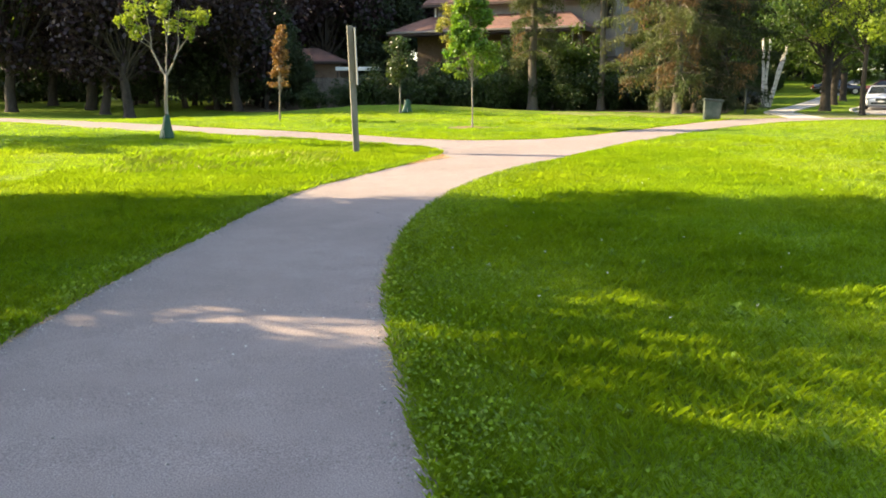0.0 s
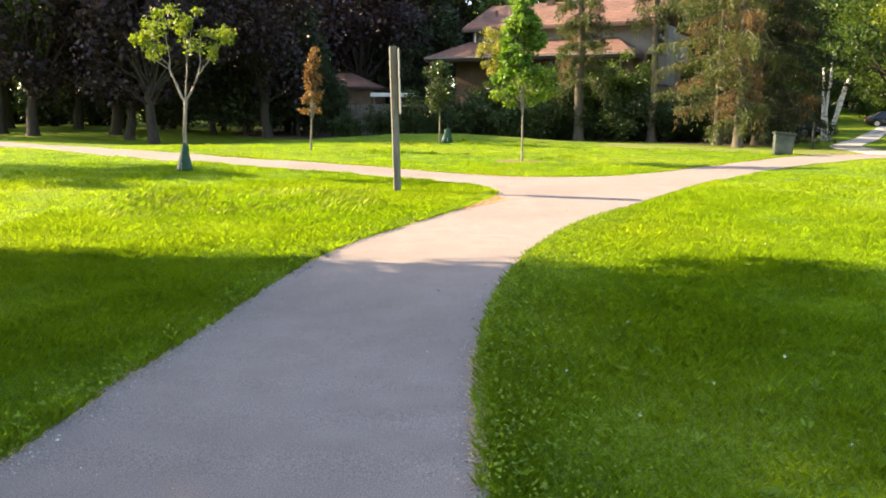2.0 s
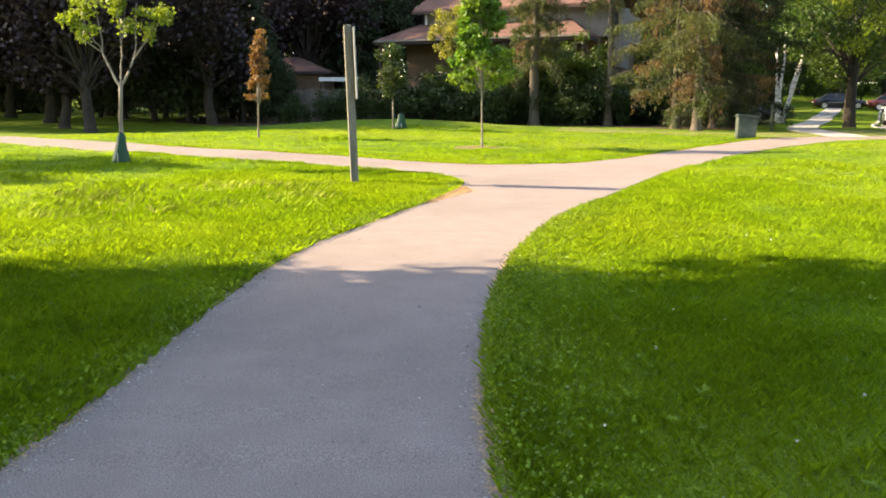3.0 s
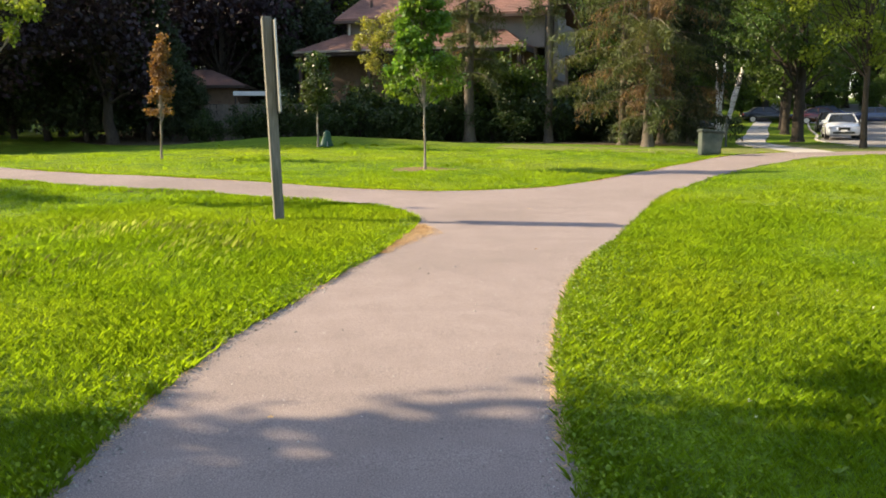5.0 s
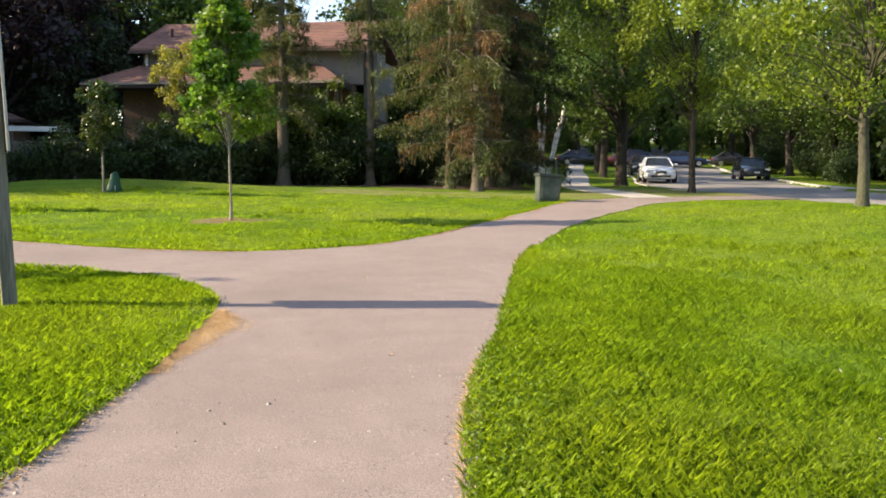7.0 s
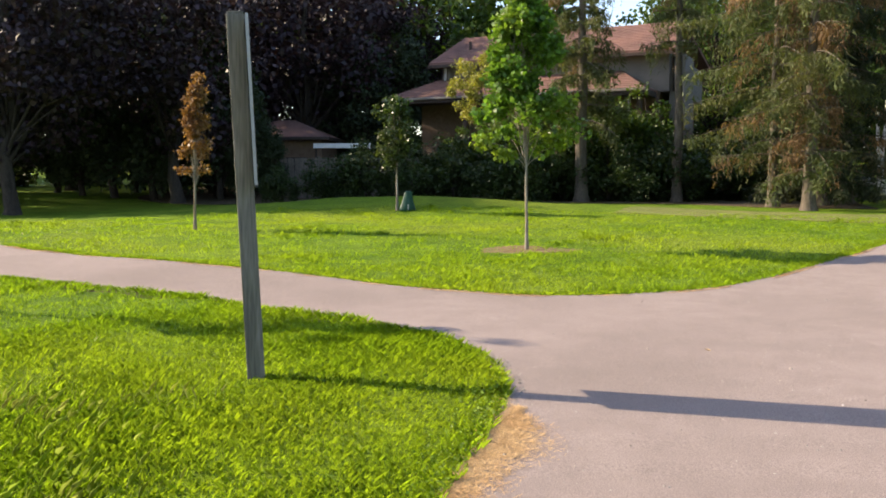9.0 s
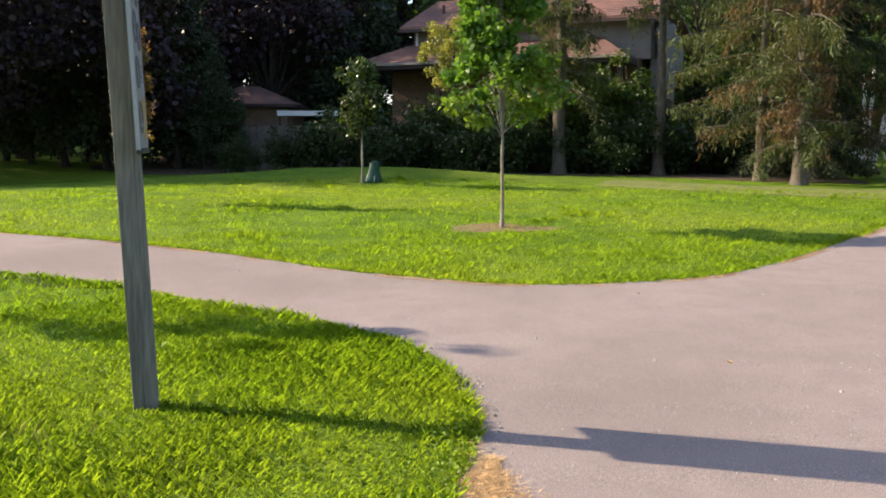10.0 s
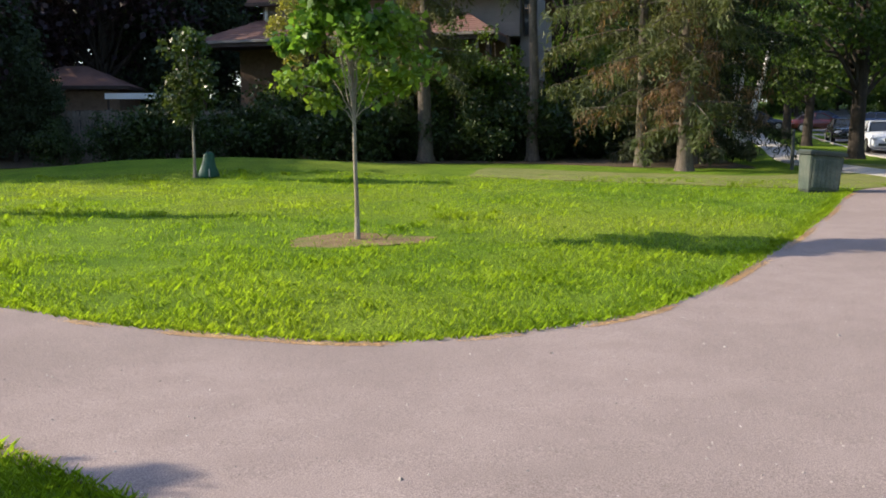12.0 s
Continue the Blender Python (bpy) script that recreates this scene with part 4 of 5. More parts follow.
def car(m, paint, label, rear=False):
    """A saloon: lofted body, glasshouse, wheels with rims, lamps, grille, plate and mirrors. The front looks along -y."""
    root = thing("car", m, label, "car")
    rows = [(-2.25, 0.62, 0.30, 0.62), (-2.15, 0.78, 0.24, 0.72), (-1.7, 0.87, 0.20, 0.80), (-1.0, 0.90, 0.19, 0.92), (-0.3, 0.905, 0.19, 0.95), (0.9, 0.905, 0.19, 0.97), (1.6, 0.88, 0.20, 0.98), (2.1, 0.80, 0.26, 0.93), (2.25, 0.68, 0.34, 0.80)]
    bm = bmesh.new()
    rings = []
    for y, w, lo, hi in rows:
        mid = (lo + hi) / 2
        o = [(-w * 0.9, lo), (-w, lo + 0.12), (-w * 1.0, mid), (-w * 0.97, hi - 0.12), (-w * 0.86, hi), (0, hi + 0.03), (w * 0.86, hi), (w * 0.97, hi - 0.12), (w, mid), (w, lo + 0.12), (w * 0.9, lo)]
        rings.append([bm.verts.new((x, y, z)) for x, z in o])
    for a, b in zip(rings, rings[1:]):
        for i in range(11):
            bm.faces.new((a[i], a[(i + 1) % 11], b[(i + 1) % 11], b[i]))
    bm.faces.new(rings[0])
    bm.faces.new(rings[-1][::-1])
    bmesh.ops.recalc_face_normals(bm, faces=bm.faces)
    for f in bm.faces:
        f.smooth = True
    part("body", bm, paint, root)
    def cabin(grow, z0, z1):
        bm = bmesh.new()
        lo = [(-0.78, -0.95, z0), (0.78, -0.95, z0), (0.8, 1.65, z0), (-0.8, 1.65, z0)]
        hi = [(-0.56, -0.15, z1), (0.56, -0.15, z1), (0.56, 0.95, z1), (-0.56, 0.95, z1)]
        a, b = [bm.verts.new((x * grow, y * grow, z)) for x, y, z in lo], [bm.verts.new((x * grow, y * grow, z)) for x, y, z in hi]
        bm.faces.new(b)
        bm.faces.new(a[::-1])
        for i in range(4):
            bm.faces.new((a[i], a[(i + 1) % 4], b[(i + 1) % 4], b[i]))
        bmesh.ops.bevel(bm, geom=list(bm.edges), offset=0.05, segments=2, affect="EDGES")
        return bm
    part("glasshouse", cabin(1.0, 0.9, 1.40), GLASS, root, "dark tinted glass")
    bm = bmesh.new()
    box(bm, -0.57, -0.22, 1.375, 0.57, 1.02, 1.43, 0.025)
    part("roof_panel", bm, paint, root)
    for s in (-1, 1):
        for y0, y1 in ((-0.95, -0.15), (1.65, 0.95), (0.45, 0.42)):
            vs, fs = tubes([[(s * 0.795, y0, 0.92, 0.04), (s * 0.585, y1, 1.40, 0.04)]], 6)
            part("pillar", mesh_of("pillar", vs, fs, paint), None, root)
        for y in (-1.38, 1.38):
            bm = bmesh.new()
            bmesh.ops.create_cone(bm, cap_ends=True, segments=24, radius1=0.325, radius2=0.325, depth=0.22, matrix=Matrix.Translation((s * 0.81, y, 0.325)) @ Matrix.Rotation(math.pi / 2, 4, "Y"))
            wheel = part("wheel", bm, RUBBER, root)
            bm = bmesh.new()
            bmesh.ops.create_cone(bm, cap_ends=True, segments=20, radius1=0.21, radius2=0.19, depth=0.23, matrix=Matrix.Translation((s * 0.818, y, 0.325)) @ Matrix.Rotation(math.pi / 2, 4, "Y"))
            part("rim", bm, RIM, wheel)
        part("headlight", boxed(s * 0.62 - 0.17, -2.22, 0.56, s * 0.62 + 0.17, -2.02, 0.70, 0.04), LAMPGLASS, root)
        part("tail_light", boxed(s * 0.6 - 0.16, 2.08, 0.66, s * 0.6 + 0.16, 2.25, 0.82, 0.03), REDLAMP, root)
        part("mirror", boxed(s * 0.98 - 0.09, -0.72, 0.94, s * 0.98 + 0.09, -0.60, 1.06, 0.03), paint, root)
    part("grille", boxed(-0.3, -2.275, 0.48, 0.3, -2.2, 0.66, 0.02), BIN_DARK, root)
    part("bumper_intake", boxed(-0.55, -2.27, 0.30, 0.55, -2.19, 0.42, 0.02), BIN_DARK, root)
    part("number_plate", boxed(-0.16, -2.285, 0.42, 0.16, -2.265, 0.52), WHITE, root)
    part("rear_plate", boxed(-0.16, 2.25, 0.6, 0.16, 2.27, 0.7), WHITE, root)
    return root


def car_at(x, y, turn, paint, label, drop=0.12):
    return car(pose(x, y, gz(x, y) - drop, 0, 0, turn), paint, label)


CAR_WHITE = car_paint("silver_white_car_paint", (0.62, 0.66, 0.72))
CAR_BLACK = car_paint("black_car_paint", (0.015, 0.015, 0.018))
CAR_BLUE = car_paint("dark_blue_car_paint", (0.02, 0.04, 0.10))
CAR_MAROON = car_paint("dark_maroon_car_paint", (0.06, 0.012, 0.012))
car_at(27.15, 56.8, -26, CAR_WHITE, "silver-white saloon parked at the kerb facing the park")
car_at(36.6, 60.8, -27, CAR_BLACK, "black car parked by the far kerb")
car_at(46.5, 83.5, 60, CAR_BLUE, "dark blue car parked crosswise up the street")
car_at(40.5, 82.5, 70, CAR_MAROON, "dark maroon car parked up the street")
car_at(19.0, 60.5, 55, CAR_BLACK, "dark car on a shaded driveway beside the birch", 0.0)
car_at(33.2, 68.5, -27, CAR_BLACK, "dark car parked further up the street")
car_at(52.5, 84, 64, CAR_BLACK, "black car parked crosswise up the street")
car_at(43.5, 86.5, 70, CAR_BLUE, "blue car parked behind others up the street")
car_at(36.5, 84.5, 75, CAR_BLACK, "dark car parked in deep shade up the street")

# ---- park furniture ----
def sign_post():
    """A leaning square timber post with a tall narrow board of round symbols on its side."""
    root = thing("sign_post", pose(-2.04, 22.02, gz(-2.055, 22.02) + 0.02, 0.4, -2.2, 12), "tall weathered timber post carrying a narrow path-rules sign", "sign post")
    part("post", boxed(-0.07, -0.07, -0.1, 0.07, 0.07, 2.88, 0.008), TIMBER, root)
    part("post_cap", boxed(-0.062, -0.062, 2.88, 0.062, 0.062, 2.9, 0.01), TIMBER, root)
    board = part("sign_board", boxed(0.078, -0.26, 1.56, 0.094, 0.27, 2.84, 0.004), SIGNFACE, root, "off-white sign board with worn round symbols")
    part("frame_edge", boxed(0.074, -0.265, 1.55, 0.098, -0.26, 2.85), ALU, board)
    part("frame_edge", boxed(0.074, 0.27, 1.55, 0.098, 0.275, 2.85), ALU, board)
    part("frame_foot", boxed(0.074, -0.265, 1.53, 0.102, 0.275, 1.56, 0.004), BIN_DARK, board)
    def hoop(y, z, r):
        pts = [(0.095, y + r * math.cos(a), z + r * math.sin(a), 0.007) for a in np.linspace(0, 2 * math.pi, 25)]
        vs, fs = tubes([pts], 5)
        part("symbol_ring", mesh_of("symbol_ring", vs, fs, INK), None, board)
    for k, z in enumerate((1.74, 2.0, 2.26, 2.52, 2.74)):
        hoop(-0.07, z, 0.09)
        part("symbol", boxed(0.0942, -0.085, z - 0.05, 0.0965, -0.055, z + 0.05, 0.001), INK, board)
        if k >= 2:
            hoop(0.14, z - 0.04, 0.08)
            part("symbol", boxed(0.0942, 0.125, z - 0.08, 0.0965, 0.155, z, 0.001), INK, board)
        elif k == 1:
            for j in range(4):
                part("text_bar", boxed(0.0942, 0.06, z - 0.05 + 0.03 * j, 0.0955, 0.23, z - 0.038 + 0.03 * j), INK, board)
    part("ochre_panel", boxed(0.0942, 0.07, 1.62, 0.096, 0.24, 1.86), OCHRE, board, "faded ochre panel")
    for z in (1.7, 2.7):
        bm = bmesh.new()
        bmesh.ops.create_cone(bm, cap_ends=True, segments=8, radius1=0.012, radius2=0.012, depth=0.012, matrix=Matrix.Translation((0.1, 0, z)) @ Matrix.Rotation(math.pi / 2, 4, "Y"))
        part("bolt", bm, ALU, root)


sign_post()


def litter_bin():
    """A tapered square bin that leans, with panels, corner posts and a hooded top."""
    root = thing("litter_bin", pose(10.4, 35.8, gz(10.4, 35.8) - 0.01, 0, 4.5, -10), "grey-green park litter bin leaning beside the path", "litter bin")
    root.scale = (0.92, 0.92, 0.95)
    bm = bmesh.new()
    r = bmesh.ops.create_cube(bm, size=1, matrix=Matrix.LocRotScale((0, 0, 0.4), None, (0.66, 0.6, 0.74)))
    for v in r["verts"]:
        k = 1.08 if v.co.z > 0.4 else 0.94
        v.co.x, v.co.y = v.co.x * k, v.co.y * k
    bmesh.ops.bevel(bm, geom=list(bm.edges), offset=0.02, segments=2, affect="EDGES")
    part("body", bm, BIN_BODY, root)
    part("panel", boxed(-0.28, -0.335, 0.1, 0.28, -0.318, 0.68, 0.006), BIN_BODY, root, "paler ribbed front panel")
    for i in range(6):
        part("slat", boxed(-0.26 + 0.09 * i, -0.345, 0.12, -0.2 + 0.09 * i, -0.333, 0.66, 0.004), BIN_BODY, root)
    part("side_panel", boxed(0.325, -0.26, 0.08, 0.345, 0.26, 0.7, 0.006), BIN_DARK, root, "dark side panel")
    part("rim", boxed(-0.4, -0.37, 0.76, 0.4, 0.37, 0.83, 0.02), BIN_DARK, root)
    part("lid", boxed(-0.37, -0.34, 0.83, 0.37, 0.34, 0.86, 0.012), BIN_BODY, root)
    part("base", boxed(-0.3, -0.27, -0.03, 0.3, 0.27, 0.05, 0.01), BIN_DARK, root)
    for sx in (-1, 1):
        part("hinge", boxed(sx * 0.25 - 0.03, -0.385, 0.74, sx * 0.25 + 0.03, -0.365, 0.8), BIN_DARK, root)


litter_bin()


def bollard(x, y):
    root = thing("bollard", pose(x, y, gz(x, y) - 0.03), "thin dark metal post beside the pavement", "bollard")
    bm = bmesh.new()
    bmesh.ops.create_cone(bm, cap_ends=True, segments=14, radius1=0.05, radius2=0.045, depth=1.1, matrix=Matrix.Translation((0, 0, 0.55)))
    part("shaft", bm, BIN_DARK, root)
    bm = bmesh.new()
    bmesh.ops.create_uvsphere(bm, u_segments=12, v_segments=8, radius=0.055, matrix=Matrix.Translation((0, 0, 1.1)))
    part("cap", bm, BIN_DARK, root)


bollard(14.0, 42.6)

# ---- trees beside the walk that throw the shade across the path ----
shade = tree("park_tree", (-15.2, 14.2), "broad green park tree shading the path", 12.3, 0.3, 4.0, (4.4, 2.35), 95, 16500, 0.22, LEAF_DEEP, BARK, 91, clump_r=(0.7, 1.15), group="park shade trees", hollow=0.15)
for x, y, a, s in ((-8.8, 13.85, 184, 1.1), (-22, 14.5, 8, 1.0), (-21, 27.2, 60, 0.75)):
    put_copy(shade, x, y, a, s)
airy = tree("park_tree", (-13.5, 7.0), "loose-crowned park tree dappling the path", 9.0, 0.24, 3.4, (3.3, 2.4), 74, 9000, 0.2, LEAF_DEEP, BARK, 92, clump_r=(0.38, 0.72), hollow=0.45, group="park shade trees")
for x, y, a, s in ((-8.4, 4.6, 175, 1.0), (-17, 2.0, 200, 1.1), (-9.5, 1.1, 182, 1.1), (-10.6, 9.5, 10, 1.08)):
    put_copy(airy, x, y, a, s)

# trees at the lawn's edge whose shade lies over the crest
put_copy(rt, -25.5, 50.5, 75, 1.15)
put_copy(purple, -23, 49, 220, 1.1)

# far tree lines that close the views
linden = tree("linden", (-31.5, 56), "sunlit yellow-green tree beyond the purple maples", 9, 0.2, 1.6, (3.6, 3.4), 60, 8000, 0.17, LEAF_LIME, BARK, 95, clump_r=(0.6, 1.1), droop=0.8)
put_copy(linden, -38, 64, 100, 1.1)
put_copy(linden, -36, 80, 200, 1.3)
for x, y, a, k in ((-1.5, 73, 30, 1.2), (2.2, 76, 140, 1.35), (6.2, 80, 210, 1.3), (13.5, 78, 260, 0.9)):
    street_copy(x, y, a, k)
for i in range(20):
    put_copy(far_tree, -75 + 9.5 * i + 2 * math.sin(i * 2.1), 132 + 6 * math.sin(i * 1.3), 40 * i, (0.75 if 7 <= i <= 11 else 1.7) + 0.2 * math.sin(i * 2.7))
far_cedar = tree("cedar", (8, 121), "dense dark evergreen in the distance", 8.5, 0.16, 0.25, (1.7, 1.6), 40, 2200, 0.38, LEAF_CEDAR, BARK_DARK, 42, clump_r=(0.5, 0.95), taper=0.6, hollow=0.2, droop=0.8)
far_shrub = tree("shrub", (-62, 76), "dark green shrub in the far hedge", 2.6, 0.05, 0.05, (1.5, 1.1), 30, 1500, 0.24, LEAF_HEDGE, BARK_DARK, 54, clump_r=(0.35, 0.7), category="shrub", hollow=0.1)
for i in range(34):
    put_copy(far_cedar, 6 + 2.7 * i, 120 + 3 * math.sin(i * 1.9), 50 * i, 1.35 + 0.25 * math.sin(i * 2.2))
for i in range(24):
    put_copy(tall, 22 + 3.4 * i, 112 + 3 * math.sin(i * 1.9) - 0.3 * abs(i - 12), 50 * i, 2.3 + 0.4 * math.sin(i * 2.2))
for i in range(13):
    put_copy(tall, 31 + 2.9 * i, 91 + 1.5 * math.sin(i * 2.3) + 0.4 * i, 33 * i, 1.25 + 0.25 * math.sin(i * 1.6))
for i in range(8):
    put_copy(far_shrub, 19.5 + 2.0 * i, 74.5 + 2.4 * i + math.sin(i * 2.9), 33 * i, 1.0 + 0.25 * math.sin(i * 1.6))
for x, y, a, k in ((-7, 75, 10, 1.35), (-12, 73, 100, 1.3), (-17, 70, 300, 1.2)):
    put_copy(purple, x, y, a, k)
for x, y, a, k in ((-9.6, 55.7, 10, 0.66), (-10.8, 56.6, 100, 0.85), (-9.2, 53.7, 200, 0.5), (-8.4, 53.9, 250, 0.42), (-7.8, 53.5, 310, 0.36), (-12, 53.4, 20, 0.7), (-10.2, 57.9, 160, 0.8)):
    put_copy(cedar, x, y, a, k)
for i in range(26):
    put_copy(far_shrub, -60 + 2.2 * i, 71 + 0.35 * abs(i - 13) + 1.2 * math.sin(i * 2.9), 50 * i, 1.5 + 0.3 * math.sin(i * 2.2))
for i in range(14):
    put_copy(far_shrub, 41 + 2.3 * i, 52 + 4.2 * i + math.sin(i * 2.9), 70 * i, 1.6 + 0.4 * math.sin(i * 2.2))
    put_copy(far_shrub, 14.5 + 2.2 * i, 62 + 4.2 * i + math.sin(i * 1.9), 40 * i, 1.3 + 0.3 * math.sin(i * 1.2))
for i, (x, y) in enumerate(((40, 46), (42, 50), (46, 53), (50, 60), (54, 68), (58, 78), (62, 86), (40, 36), (41, 30), (39, 41), (48, 46), (66, 96), (70, 106), (16, 70), (19, 76), (22, 84), (26, 92), (30, 104), (12.5, 64), (44, 57), (47, 64), (52, 74), (56, 83), (44, 44), (37, 47), (60, 92))):
    put_copy(cedar if y < 60 else far_cedar, x, y, 37 * i, 0.75 + 0.2 * math.sin(i * 1.7))
for i, (x, y) in enumerate(((-30, 60), (-38, 72), (-34, 50), (-46, 64), (-27, 76), (-50, 84), (-58, 70), (-18, 80), (-42, 96))):
    street_copy(x, y, 61 * i, 1.1 + 0.2 * math.sin(i * 2.9))
for i, (x, y) in enumerate(((-33, 56), (-30, 66), (-36, 64), (-42, 62), (-46, 74), (-38, 84), (-54, 76), (-28, 70))):
    put_copy(far_shrub, x, y, 61 * i, 1.5 + 0.4 * math.sin(i * 2.9))

# ---- turf ----
def in_lawn(x, y, slack):
    ok = ~inside(PATH_AREA, x, y)
    ok &= ~inside(BED_AREA, x, y) & ~inside(WALK_AREA, x, y) & ~inside(ROAD_AREA, x, y)
    ok &= ~(inside(np.array(DIRT), x, y) & (np.sin(x * 931.7 + y * 517.3) < 0.55))
    return ok


def blades(r, x, y, h, w):
    n = len(x)
    a = r.uniform(0, 2 * math.pi, n)
    d = np.stack([np.cos(a), np.sin(a), np.zeros(n)], 1)
    s = np.stack([-d[:, 1], d[:, 0], np.zeros(n)], 1)
    b = np.stack([x, y, ground_z(x, y) - 0.008], 1)
    bend = (h * r.uniform(0.25, 1.05, n))[:, None]
    up = np.array([0, 0, 1.0])
    H, Wd = h[:, None], w[:, None]
    mid = b + up * H * 0.55 + d * bend * 0.3
    tip = b + up * H * 0.95 + d * bend
    return np.stack([b - s * Wd, b + s * Wd, mid + s * Wd * 0.75, tip, mid - s * Wd * 0.75], 1)


def turf():
    """Fine blades close to the walk, broader and sparser ones further off."""
    r = np.random.default_rng(100)
    walked = np.array([(t[1][0], t[1][1]) for t in PATH])
    near, far = [], []
    zones = ((0.0, 4.2, 2700, 0.066, 0.0017), (4.2, 6.5, 1700, 0.062, 0.0022), (6.5, 11, 720, 0.06, 0.0038), (11, 22, 240, 0.054, 0.0066))
    x0, x1, y0, y1 = -22, 24, 2.0, 44
    for lo, hi, dens, h, w in zones:
        n = int((x1 - x0) * (y1 - y0) * dens)
        x, y = r.uniform(x0, x1, n), r.uniform(y0, y1, n)
        d = np.full(n, 1e9)
        for px, py in walked:
            d = np.minimum(d, np.hypot(x - px, y - py))
        k = (d >= lo) & (d < hi)
        x, y = x[k], y[k]
        k = in_lawn(x, y, 0.03)
        x, y = x[k], y[k]
        patch = 0.8 + 0.4 * np.sin(x * 1.7 + np.sin(y * 1.1)) * np.sin(y * 1.3 + 0.7 * np.sin(x * 2.1)) * 0.6
        if hi > 6.5:
            # the turf thins out and thickens in hand-sized clumps
            clump = np.sin(5.3 * x + 1.7 * np.sin(3.1 * y)) * np.sin(4.9 * y + 1.9 * np.sin(2.7 * x)) + 0.7 * np.sin(2.2 * x - 1.3 * y) * np.sin(1.9 * y + 0.8 * x)
            k = clump + 0.6 * r.normal(size=len(x)) > -0.8
            x, y, patch = x[k], y[k], (patch * (1 + 0.2 * clump))[k]
        v = blades(r, x, y, h * patch * r.uniform(0.6, 1.5, len(x)), w * r.uniform(0.7, 1.3, len(x)))
        (near if hi <= 6.5 else far).append(v)
    tagged(new("grass", quads_mesh("grass", np.vstack(near), BLADE, 5)), "short bright green grass blades covering the lawn", "grass", kind="stuff")
    tagged(new("lawn_grass", quads_mesh("lawn_grass", np.vstack(far), BLADE, 5)), "short bright green grass further across the lawns", "grass", kind="stuff")


def tufts():
    """Clumps of longer grass and flat rosettes of broad-leaved weeds scattered over the lawns."""
    r = np.random.default_rng(104)
    x, y = r.uniform(-12, 12, 2600), r.uniform(3, 42, 2600)
    k = in_lawn(x, y, 0) & (np.sin(x * 0.9 + 1.3 * np.sin(y * 0.5)) + np.sin(y * 0.8 + x * 0.3) + r.normal(size=2600) * 0.5 > 0.4 + 1.0 * (y > 25))
    x, y = x[k], y[k]
    n = 26
    X = np.repeat(x, n) + r.normal(size=len(x) * n) * 0.07
    Y = np.repeat(y, n) + r.normal(size=len(x) * n) * 0.06
    k = in_lawn(X, Y, 0)
    X, Y = X[k], Y[k]
    d = np.abs(Y - 14) * 0.04
    tagged(new("grass_tufts", quads_mesh("grass_tufts", blades(r, X, Y, r.uniform(0.06, 0.12, len(X)), r.uniform(0.0018, 0.0036, len(X)) + d * 0.001), BLADE, 5)), "longer uneven grass tufts in the lawn", "grass", kind="stuff")
    x, y = np.concatenate([r.uniform(-0.3, 3, 130), r.uniform(-6, -1, 90), r.uniform(-5, 6, 90)]), np.concatenate([r.uniform(3, 19, 130), r.uniform(8, 25, 90), r.uniform(27, 36, 90)])
    k = in_lawn(x, y, 0)
    x, y = x[k], y[k]
    m = len(x) * 9
    a = np.tile(np.arange(9) * 0.698, len(x)) + r.normal(size=m) * 0.2
    c = np.stack([np.repeat(x, 9), np.repeat(y, 9), ground_z(np.repeat(x, 9), np.repeat(y, 9)) + 0.025], 1)
    L = r.uniform(0.025, 0.06, m)[:, None]
    d = np.stack([np.cos(a), np.sin(a), r.uniform(0.3, 1.2, m)], 1)
    s = np.stack([-np.sin(a), np.cos(a), np.zeros(m)], 1) * 0.25 * L
    v = np.stack([c, c + d * L * 0.6 + s, c + d * L - np.array([0, 0, 0.01]), c + d * L * 0.6 - s], 1)
    tagged(new("weeds", quads_mesh("weeds", v, CLOVER)), "broad-leaved weed rosettes among the grass", "weeds", kind="stuff")


def edge_line(line, r, n, spread, shift=0.06):
    i = r.integers(0, len(line) - 1, n)
    p = line[i] + (line[i + 1] - line[i]) * r.uniform(0, 1, n)[:, None]
    d = line[np.minimum(i + 1, len(line) - 1)] - line[i]
    d /= np.linalg.norm(d, axis=1)[:, None] + 1e-9
    off = np.abs(r.normal(size=n)) * spread - shift
    return p + np.stack([d[:, 1], -d[:, 0]], 1) * off[:, None]


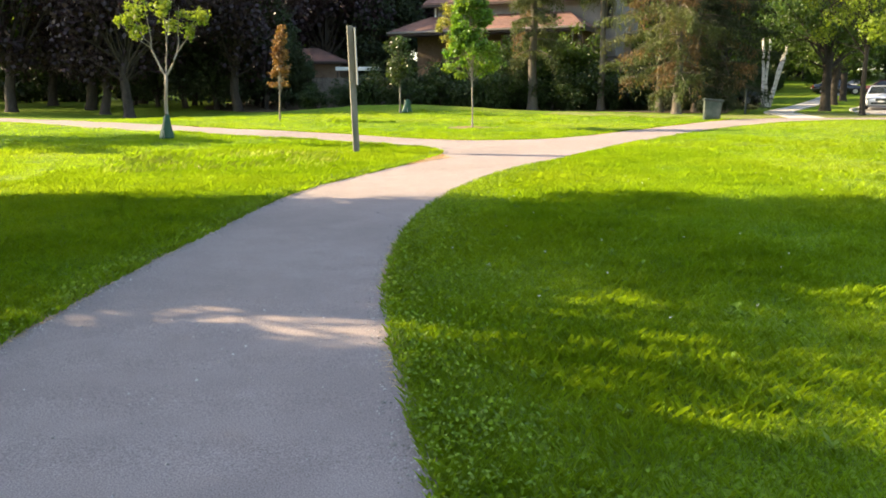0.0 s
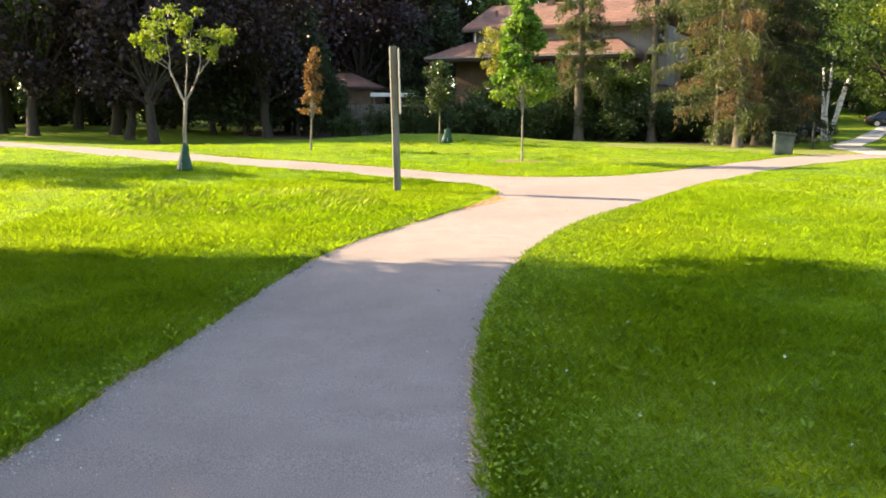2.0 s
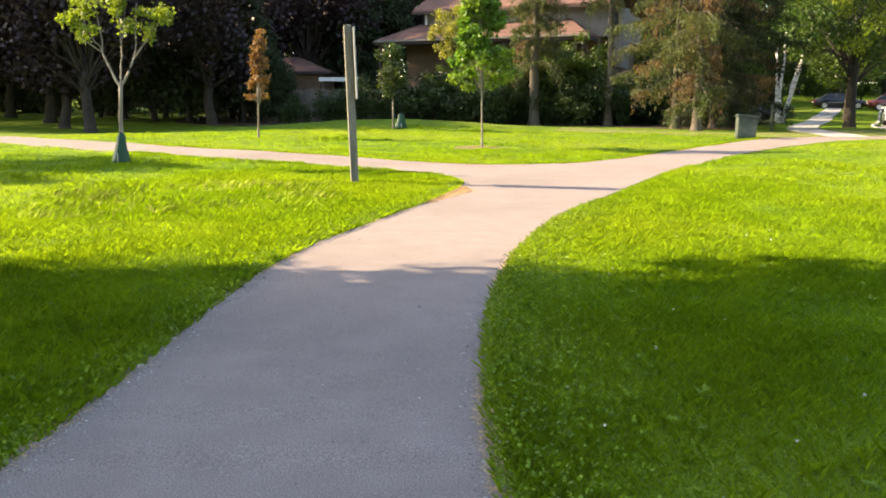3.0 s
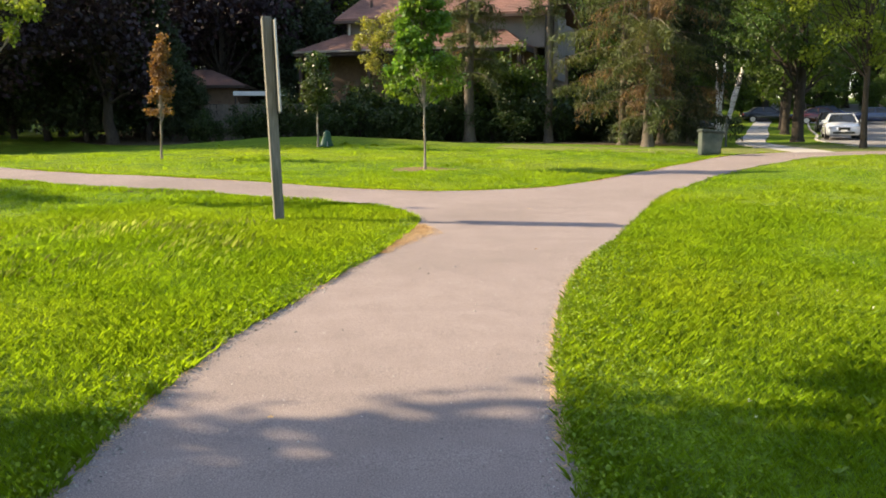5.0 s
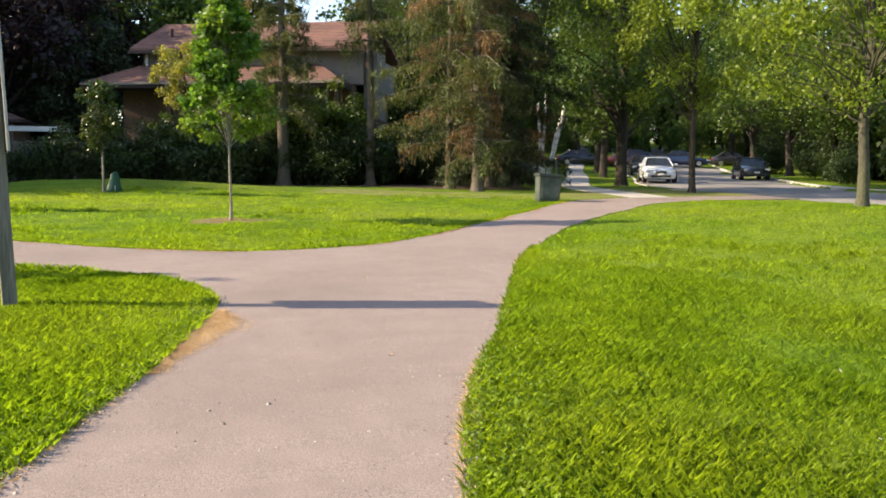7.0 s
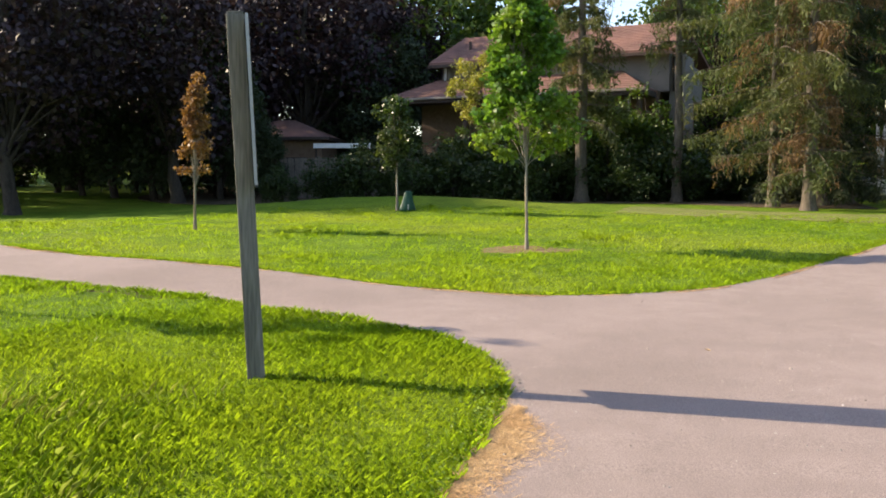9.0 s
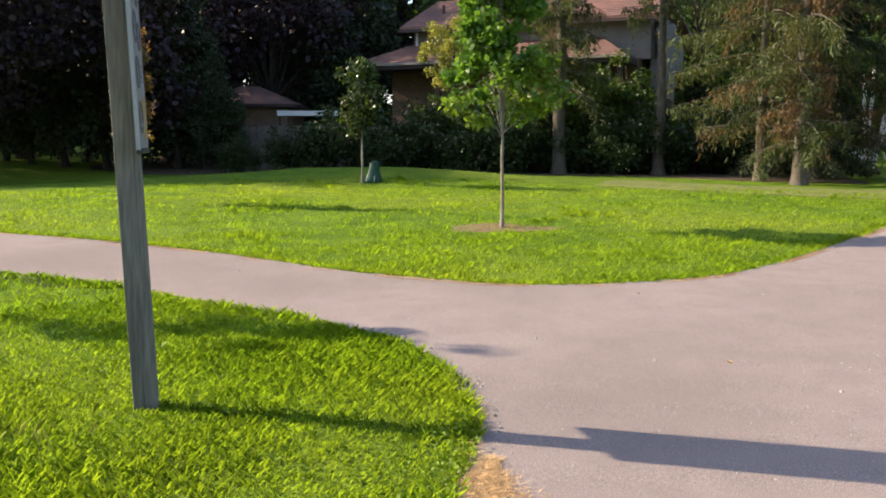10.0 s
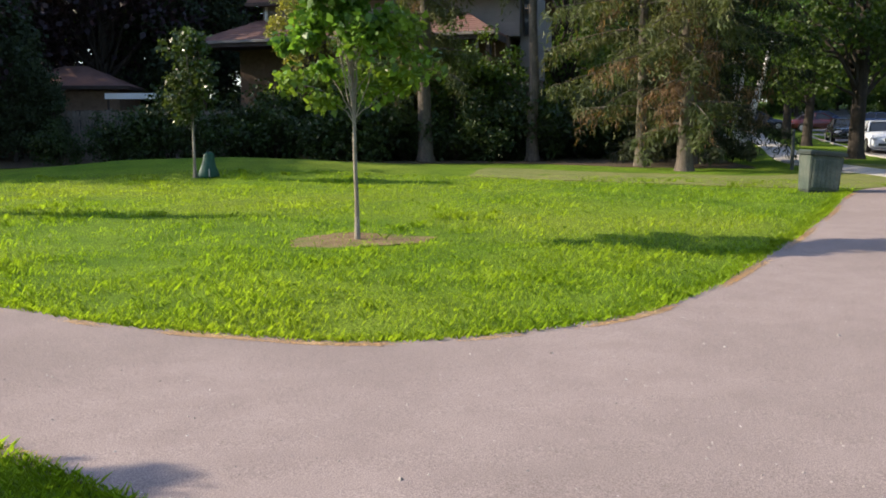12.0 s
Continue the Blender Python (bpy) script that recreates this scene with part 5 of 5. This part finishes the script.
def wind_blown():
    """Long pale blades lying over in loose swathes beside the post."""
    r = np.random.default_rng(107)
    c = np.stack([r.uniform(-6.6, -2.2, 130), r.uniform(16.8, 21.4, 130)], 1)
    k = in_lawn(c[:, 0], c[:, 1], 0) & (np.sin(c[:, 0] * 1.9 + c[:, 1]) + np.sin(c[:, 1] * 2.3 - c[:, 0]) > -0.1)
    c = np.repeat(c[k], 12, 0)
    n = len(c)
    x, y = c[:, 0] + r.normal(size=n) * 0.2, c[:, 1] + r.normal(size=n) * 0.2
    k = in_lawn(x, y, 0)
    x, y = x[k], y[k]
    n = len(x)
    a = 0.5 + 0.9 * np.sin(x * 1.3 + y * 0.8) + r.normal(size=n) * 0.8
    d = np.stack([np.cos(a), np.sin(a), 0 * a], 1)
    s = np.stack([-np.sin(a), np.cos(a), 0 * a], 1) * 0.0011
    h = r.uniform(0.08, 0.15, n)[:, None]
    b = np.stack([x, y, ground_z(x, y)], 1)
    up = np.array([0, 0, 1.0])
    mid, tip = b + up * h * 0.6 + d * h * 0.25, b + up * h * r.uniform(0.75, 1.05, (n, 1)) + d * h * 0.75
    tagged(new("long_grass", quads_mesh("long_grass", np.stack([b - s, b + s, mid + s * 0.8, tip, mid - s * 0.8], 1), PALE_BLADE, 5)), "long pale grass blades bent over in swathes", "grass", kind="stuff")


def verge():
    r = np.random.default_rng(101)
    near_r = R_EDGE[(R_EDGE[:, 1] > 2) & (R_EDGE[:, 1] < 26)]
    near_l = L_EDGE[(L_EDGE[:, 1] > 2) & (L_EDGE[:, 1] < 29) & (L_EDGE[:, 0] > -9)]
    isle = ISLAND_EDGE[(ISLAND_EDGE[:, 0] > -9) & (ISLAND_EDGE[:, 0] < 11)]
    p = np.vstack([edge_line(near_r, r, 15000, 0.12), edge_line(near_l, r, 14000, 0.10), edge_line(isle, r, 11000, 0.12)])
    h = 0.055 * r.uniform(0.5, 1.5, len(p))
    h[15000:29000] *= 1.12 + 0.3 * np.sin(p[15000:29000, 1] * 4.1 + np.sin(p[15000:29000, 1] * 9.7))
    tagged(new("verge_grass", quads_mesh("verge_grass", blades(r, p[:, 0], p[:, 1], h, 0.0028 * r.uniform(0.6, 1.3, len(p))), BLADE, 5)), "ragged longer grass along the path edges", "grass", kind="stuff")
    p = np.vstack([edge_line(near_r[near_r[:, 1] < 19], r, 11000, 0.34), edge_line(near_l[near_l[:, 1] < 22], r, 7000, 0.16)])
    at = np.stack([p[:, 0], p[:, 1], ground_z(p[:, 0], p[:, 1]) + r.uniform(0.015, 0.075, len(p))], 1)
    tagged(new("clover", quads_mesh("clover", leaves(r, at, 0.021, 1.2, 0.1, 0.5), CLOVER)), "low clover leaves at the lawn edge", "clover", kind="stuff")
    x, y = r.uniform(-0.2, 6, 40), r.uniform(3, 18, 40)
    k = in_lawn(x, y, 0)
    x, y = x[k], y[k]
    at = np.repeat(np.stack([x, y, ground_z(x, y) + 0.06], 1), 12, 0) + r.normal(size=(len(x) * 12, 3)) * 0.004
    tagged(new("clover_flowers", quads_mesh("clover_flowers", leaves(r, at, 0.008, 0.5, 0, 0.5), PETAL)), "tiny white clover flower heads in the grass", "flowers", kind="stuff")
    n = 15000
    t = r.uniform(0, 1, n)
    x = np.interp(t, [0, 0.4, 1], [-0.75, -0.38, -0.02]) + np.abs(r.normal(size=n)) * 0.13 * np.sin(math.pi * np.clip(t, 0.12, 0.95)) * 1.3
    y = np.interp(t, [0, 0.4, 1], [18.6, 20.0, 21.1])
    b = np.stack([x, y, ground_z(x, y) + 0.016], 1)
    a = r.uniform(0, 2 * math.pi, n)
    d = np.stack([np.cos(a), np.sin(a), r.uniform(0, 0.35, n)], 1) * r.uniform(0.02, 0.06, n)[:, None]
    s = np.stack([-np.sin(a), np.cos(a), np.zeros(n)], 1) * 0.002
    p = np.vstack([edge_line(isle, r, 24000, 0.05, 0.14), edge_line(near_r, r, 9000, 0.07, 0.10), edge_line(near_l, r, 9000, 0.06, 0.09)])
    p = p[np.sin(p[:, 0] * 2.1 + p[:, 1]) + np.sin(p[:, 0] * 5.3 - p[:, 1] * 1.7) + r.normal(size=len(p)) * 0.5 > 0.1]
    m = len(p)
    a2 = r.uniform(0, 2 * math.pi, m)
    b2 = np.stack([p[:, 0], p[:, 1], ground_z(p[:, 0], p[:, 1]) + 0.014], 1)
    d2 = np.stack([np.cos(a2), np.sin(a2), r.uniform(0, 0.12, m)], 1) * r.uniform(0.02, 0.06, m)[:, None]
    s2 = np.stack([-np.sin(a2), np.cos(a2), np.zeros(m)], 1) * 0.003
    b, d, s = np.vstack([b, b2]), np.vstack([d, d2]), np.vstack([s, s2])
    tagged(new("straw", quads_mesh("straw", np.stack([b - s, b + s, b + d + s * 0.4, b + d - s * 0.4], 1), STRAW)), "dry straw-coloured clippings along the path edges", "straw", kind="stuff")


def grit():
    """Loose stones along the path and a few fallen leaves on it."""
    r = np.random.default_rng(102)
    p = np.vstack([edge_line(R_EDGE[(R_EDGE[:, 1] > 2) & (R_EDGE[:, 1] < 24)], r, 2600, 0.03) - np.array([0.14, 0]) * r.uniform(0, 1, (2600, 1)),
                   edge_line(L_EDGE[(L_EDGE[:, 1] > 2) & (L_EDGE[:, 1] < 24)], r, 2600, 0.03) + np.array([0.14, 0]) * r.uniform(0, 1, (2600, 1)),
                   np.stack([r.uniform(-3, 6, 5200), r.uniform(2, 31, 5200)], 1)])
    p = p[inside(PATH_AREA, p[:, 0], p[:, 1])]
    n = len(p)
    b = np.stack([p[:, 0], p[:, 1], ground_z(p[:, 0], p[:, 1]) + 0.012], 1)
    k = (r.uniform(0.003, 0.009, n) * (1 + (r.uniform(0, 1, n) > 0.97)))[:, None, None]
    shape = np.array([(-1, -0.7, 0), (1, -0.8, 0), (0.9, 0.9, 0), (-0.8, 0.8, 0), (0.1, 0, 0.9)])
    a = r.uniform(0, 2 * math.pi, n)
    rot = np.stack([np.stack([np.cos(a), -np.sin(a), 0 * a], 1), np.stack([np.sin(a), np.cos(a), 0 * a], 1), np.stack([0 * a, 0 * a, 1 + 0 * a], 1)], 1)
    v = b[:, None] + k * np.einsum("nij,kj->nki", rot, shape)
    tri = np.concatenate([v[:, [0, 1, 4]], v[:, [1, 2, 4]], v[:, [2, 3, 4]], v[:, [3, 0, 4]]], 0)
    tagged(new("grit", quads_mesh("grit", tri, GRIT, 3)), "loose grit and small stones on the path", "gravel", kind="stuff")
    for i in range(12):
        x, y = r.uniform(-2.4, 2.5), r.uniform(4, 26)
        if inside(PATH_AREA, np.array([x]), np.array([y]))[0]:
            m = pose(x, y, gz(x, y) + 0.02, r.uniform(-20, 20), r.uniform(-20, 20), r.uniform(0, 360))
            q = leaves(r, np.zeros((1, 3)), 0.06, 6, 0)
            ob = new("fallen_leaf", quads_mesh("fallen_leaf", q, STRAW))
            ob.matrix_world = m
            tagged(ob, "dry tan leaf fallen on the asphalt path", "leaf", "fallen leaves")


turf()
tufts()
wind_blown()
verge()
grit()
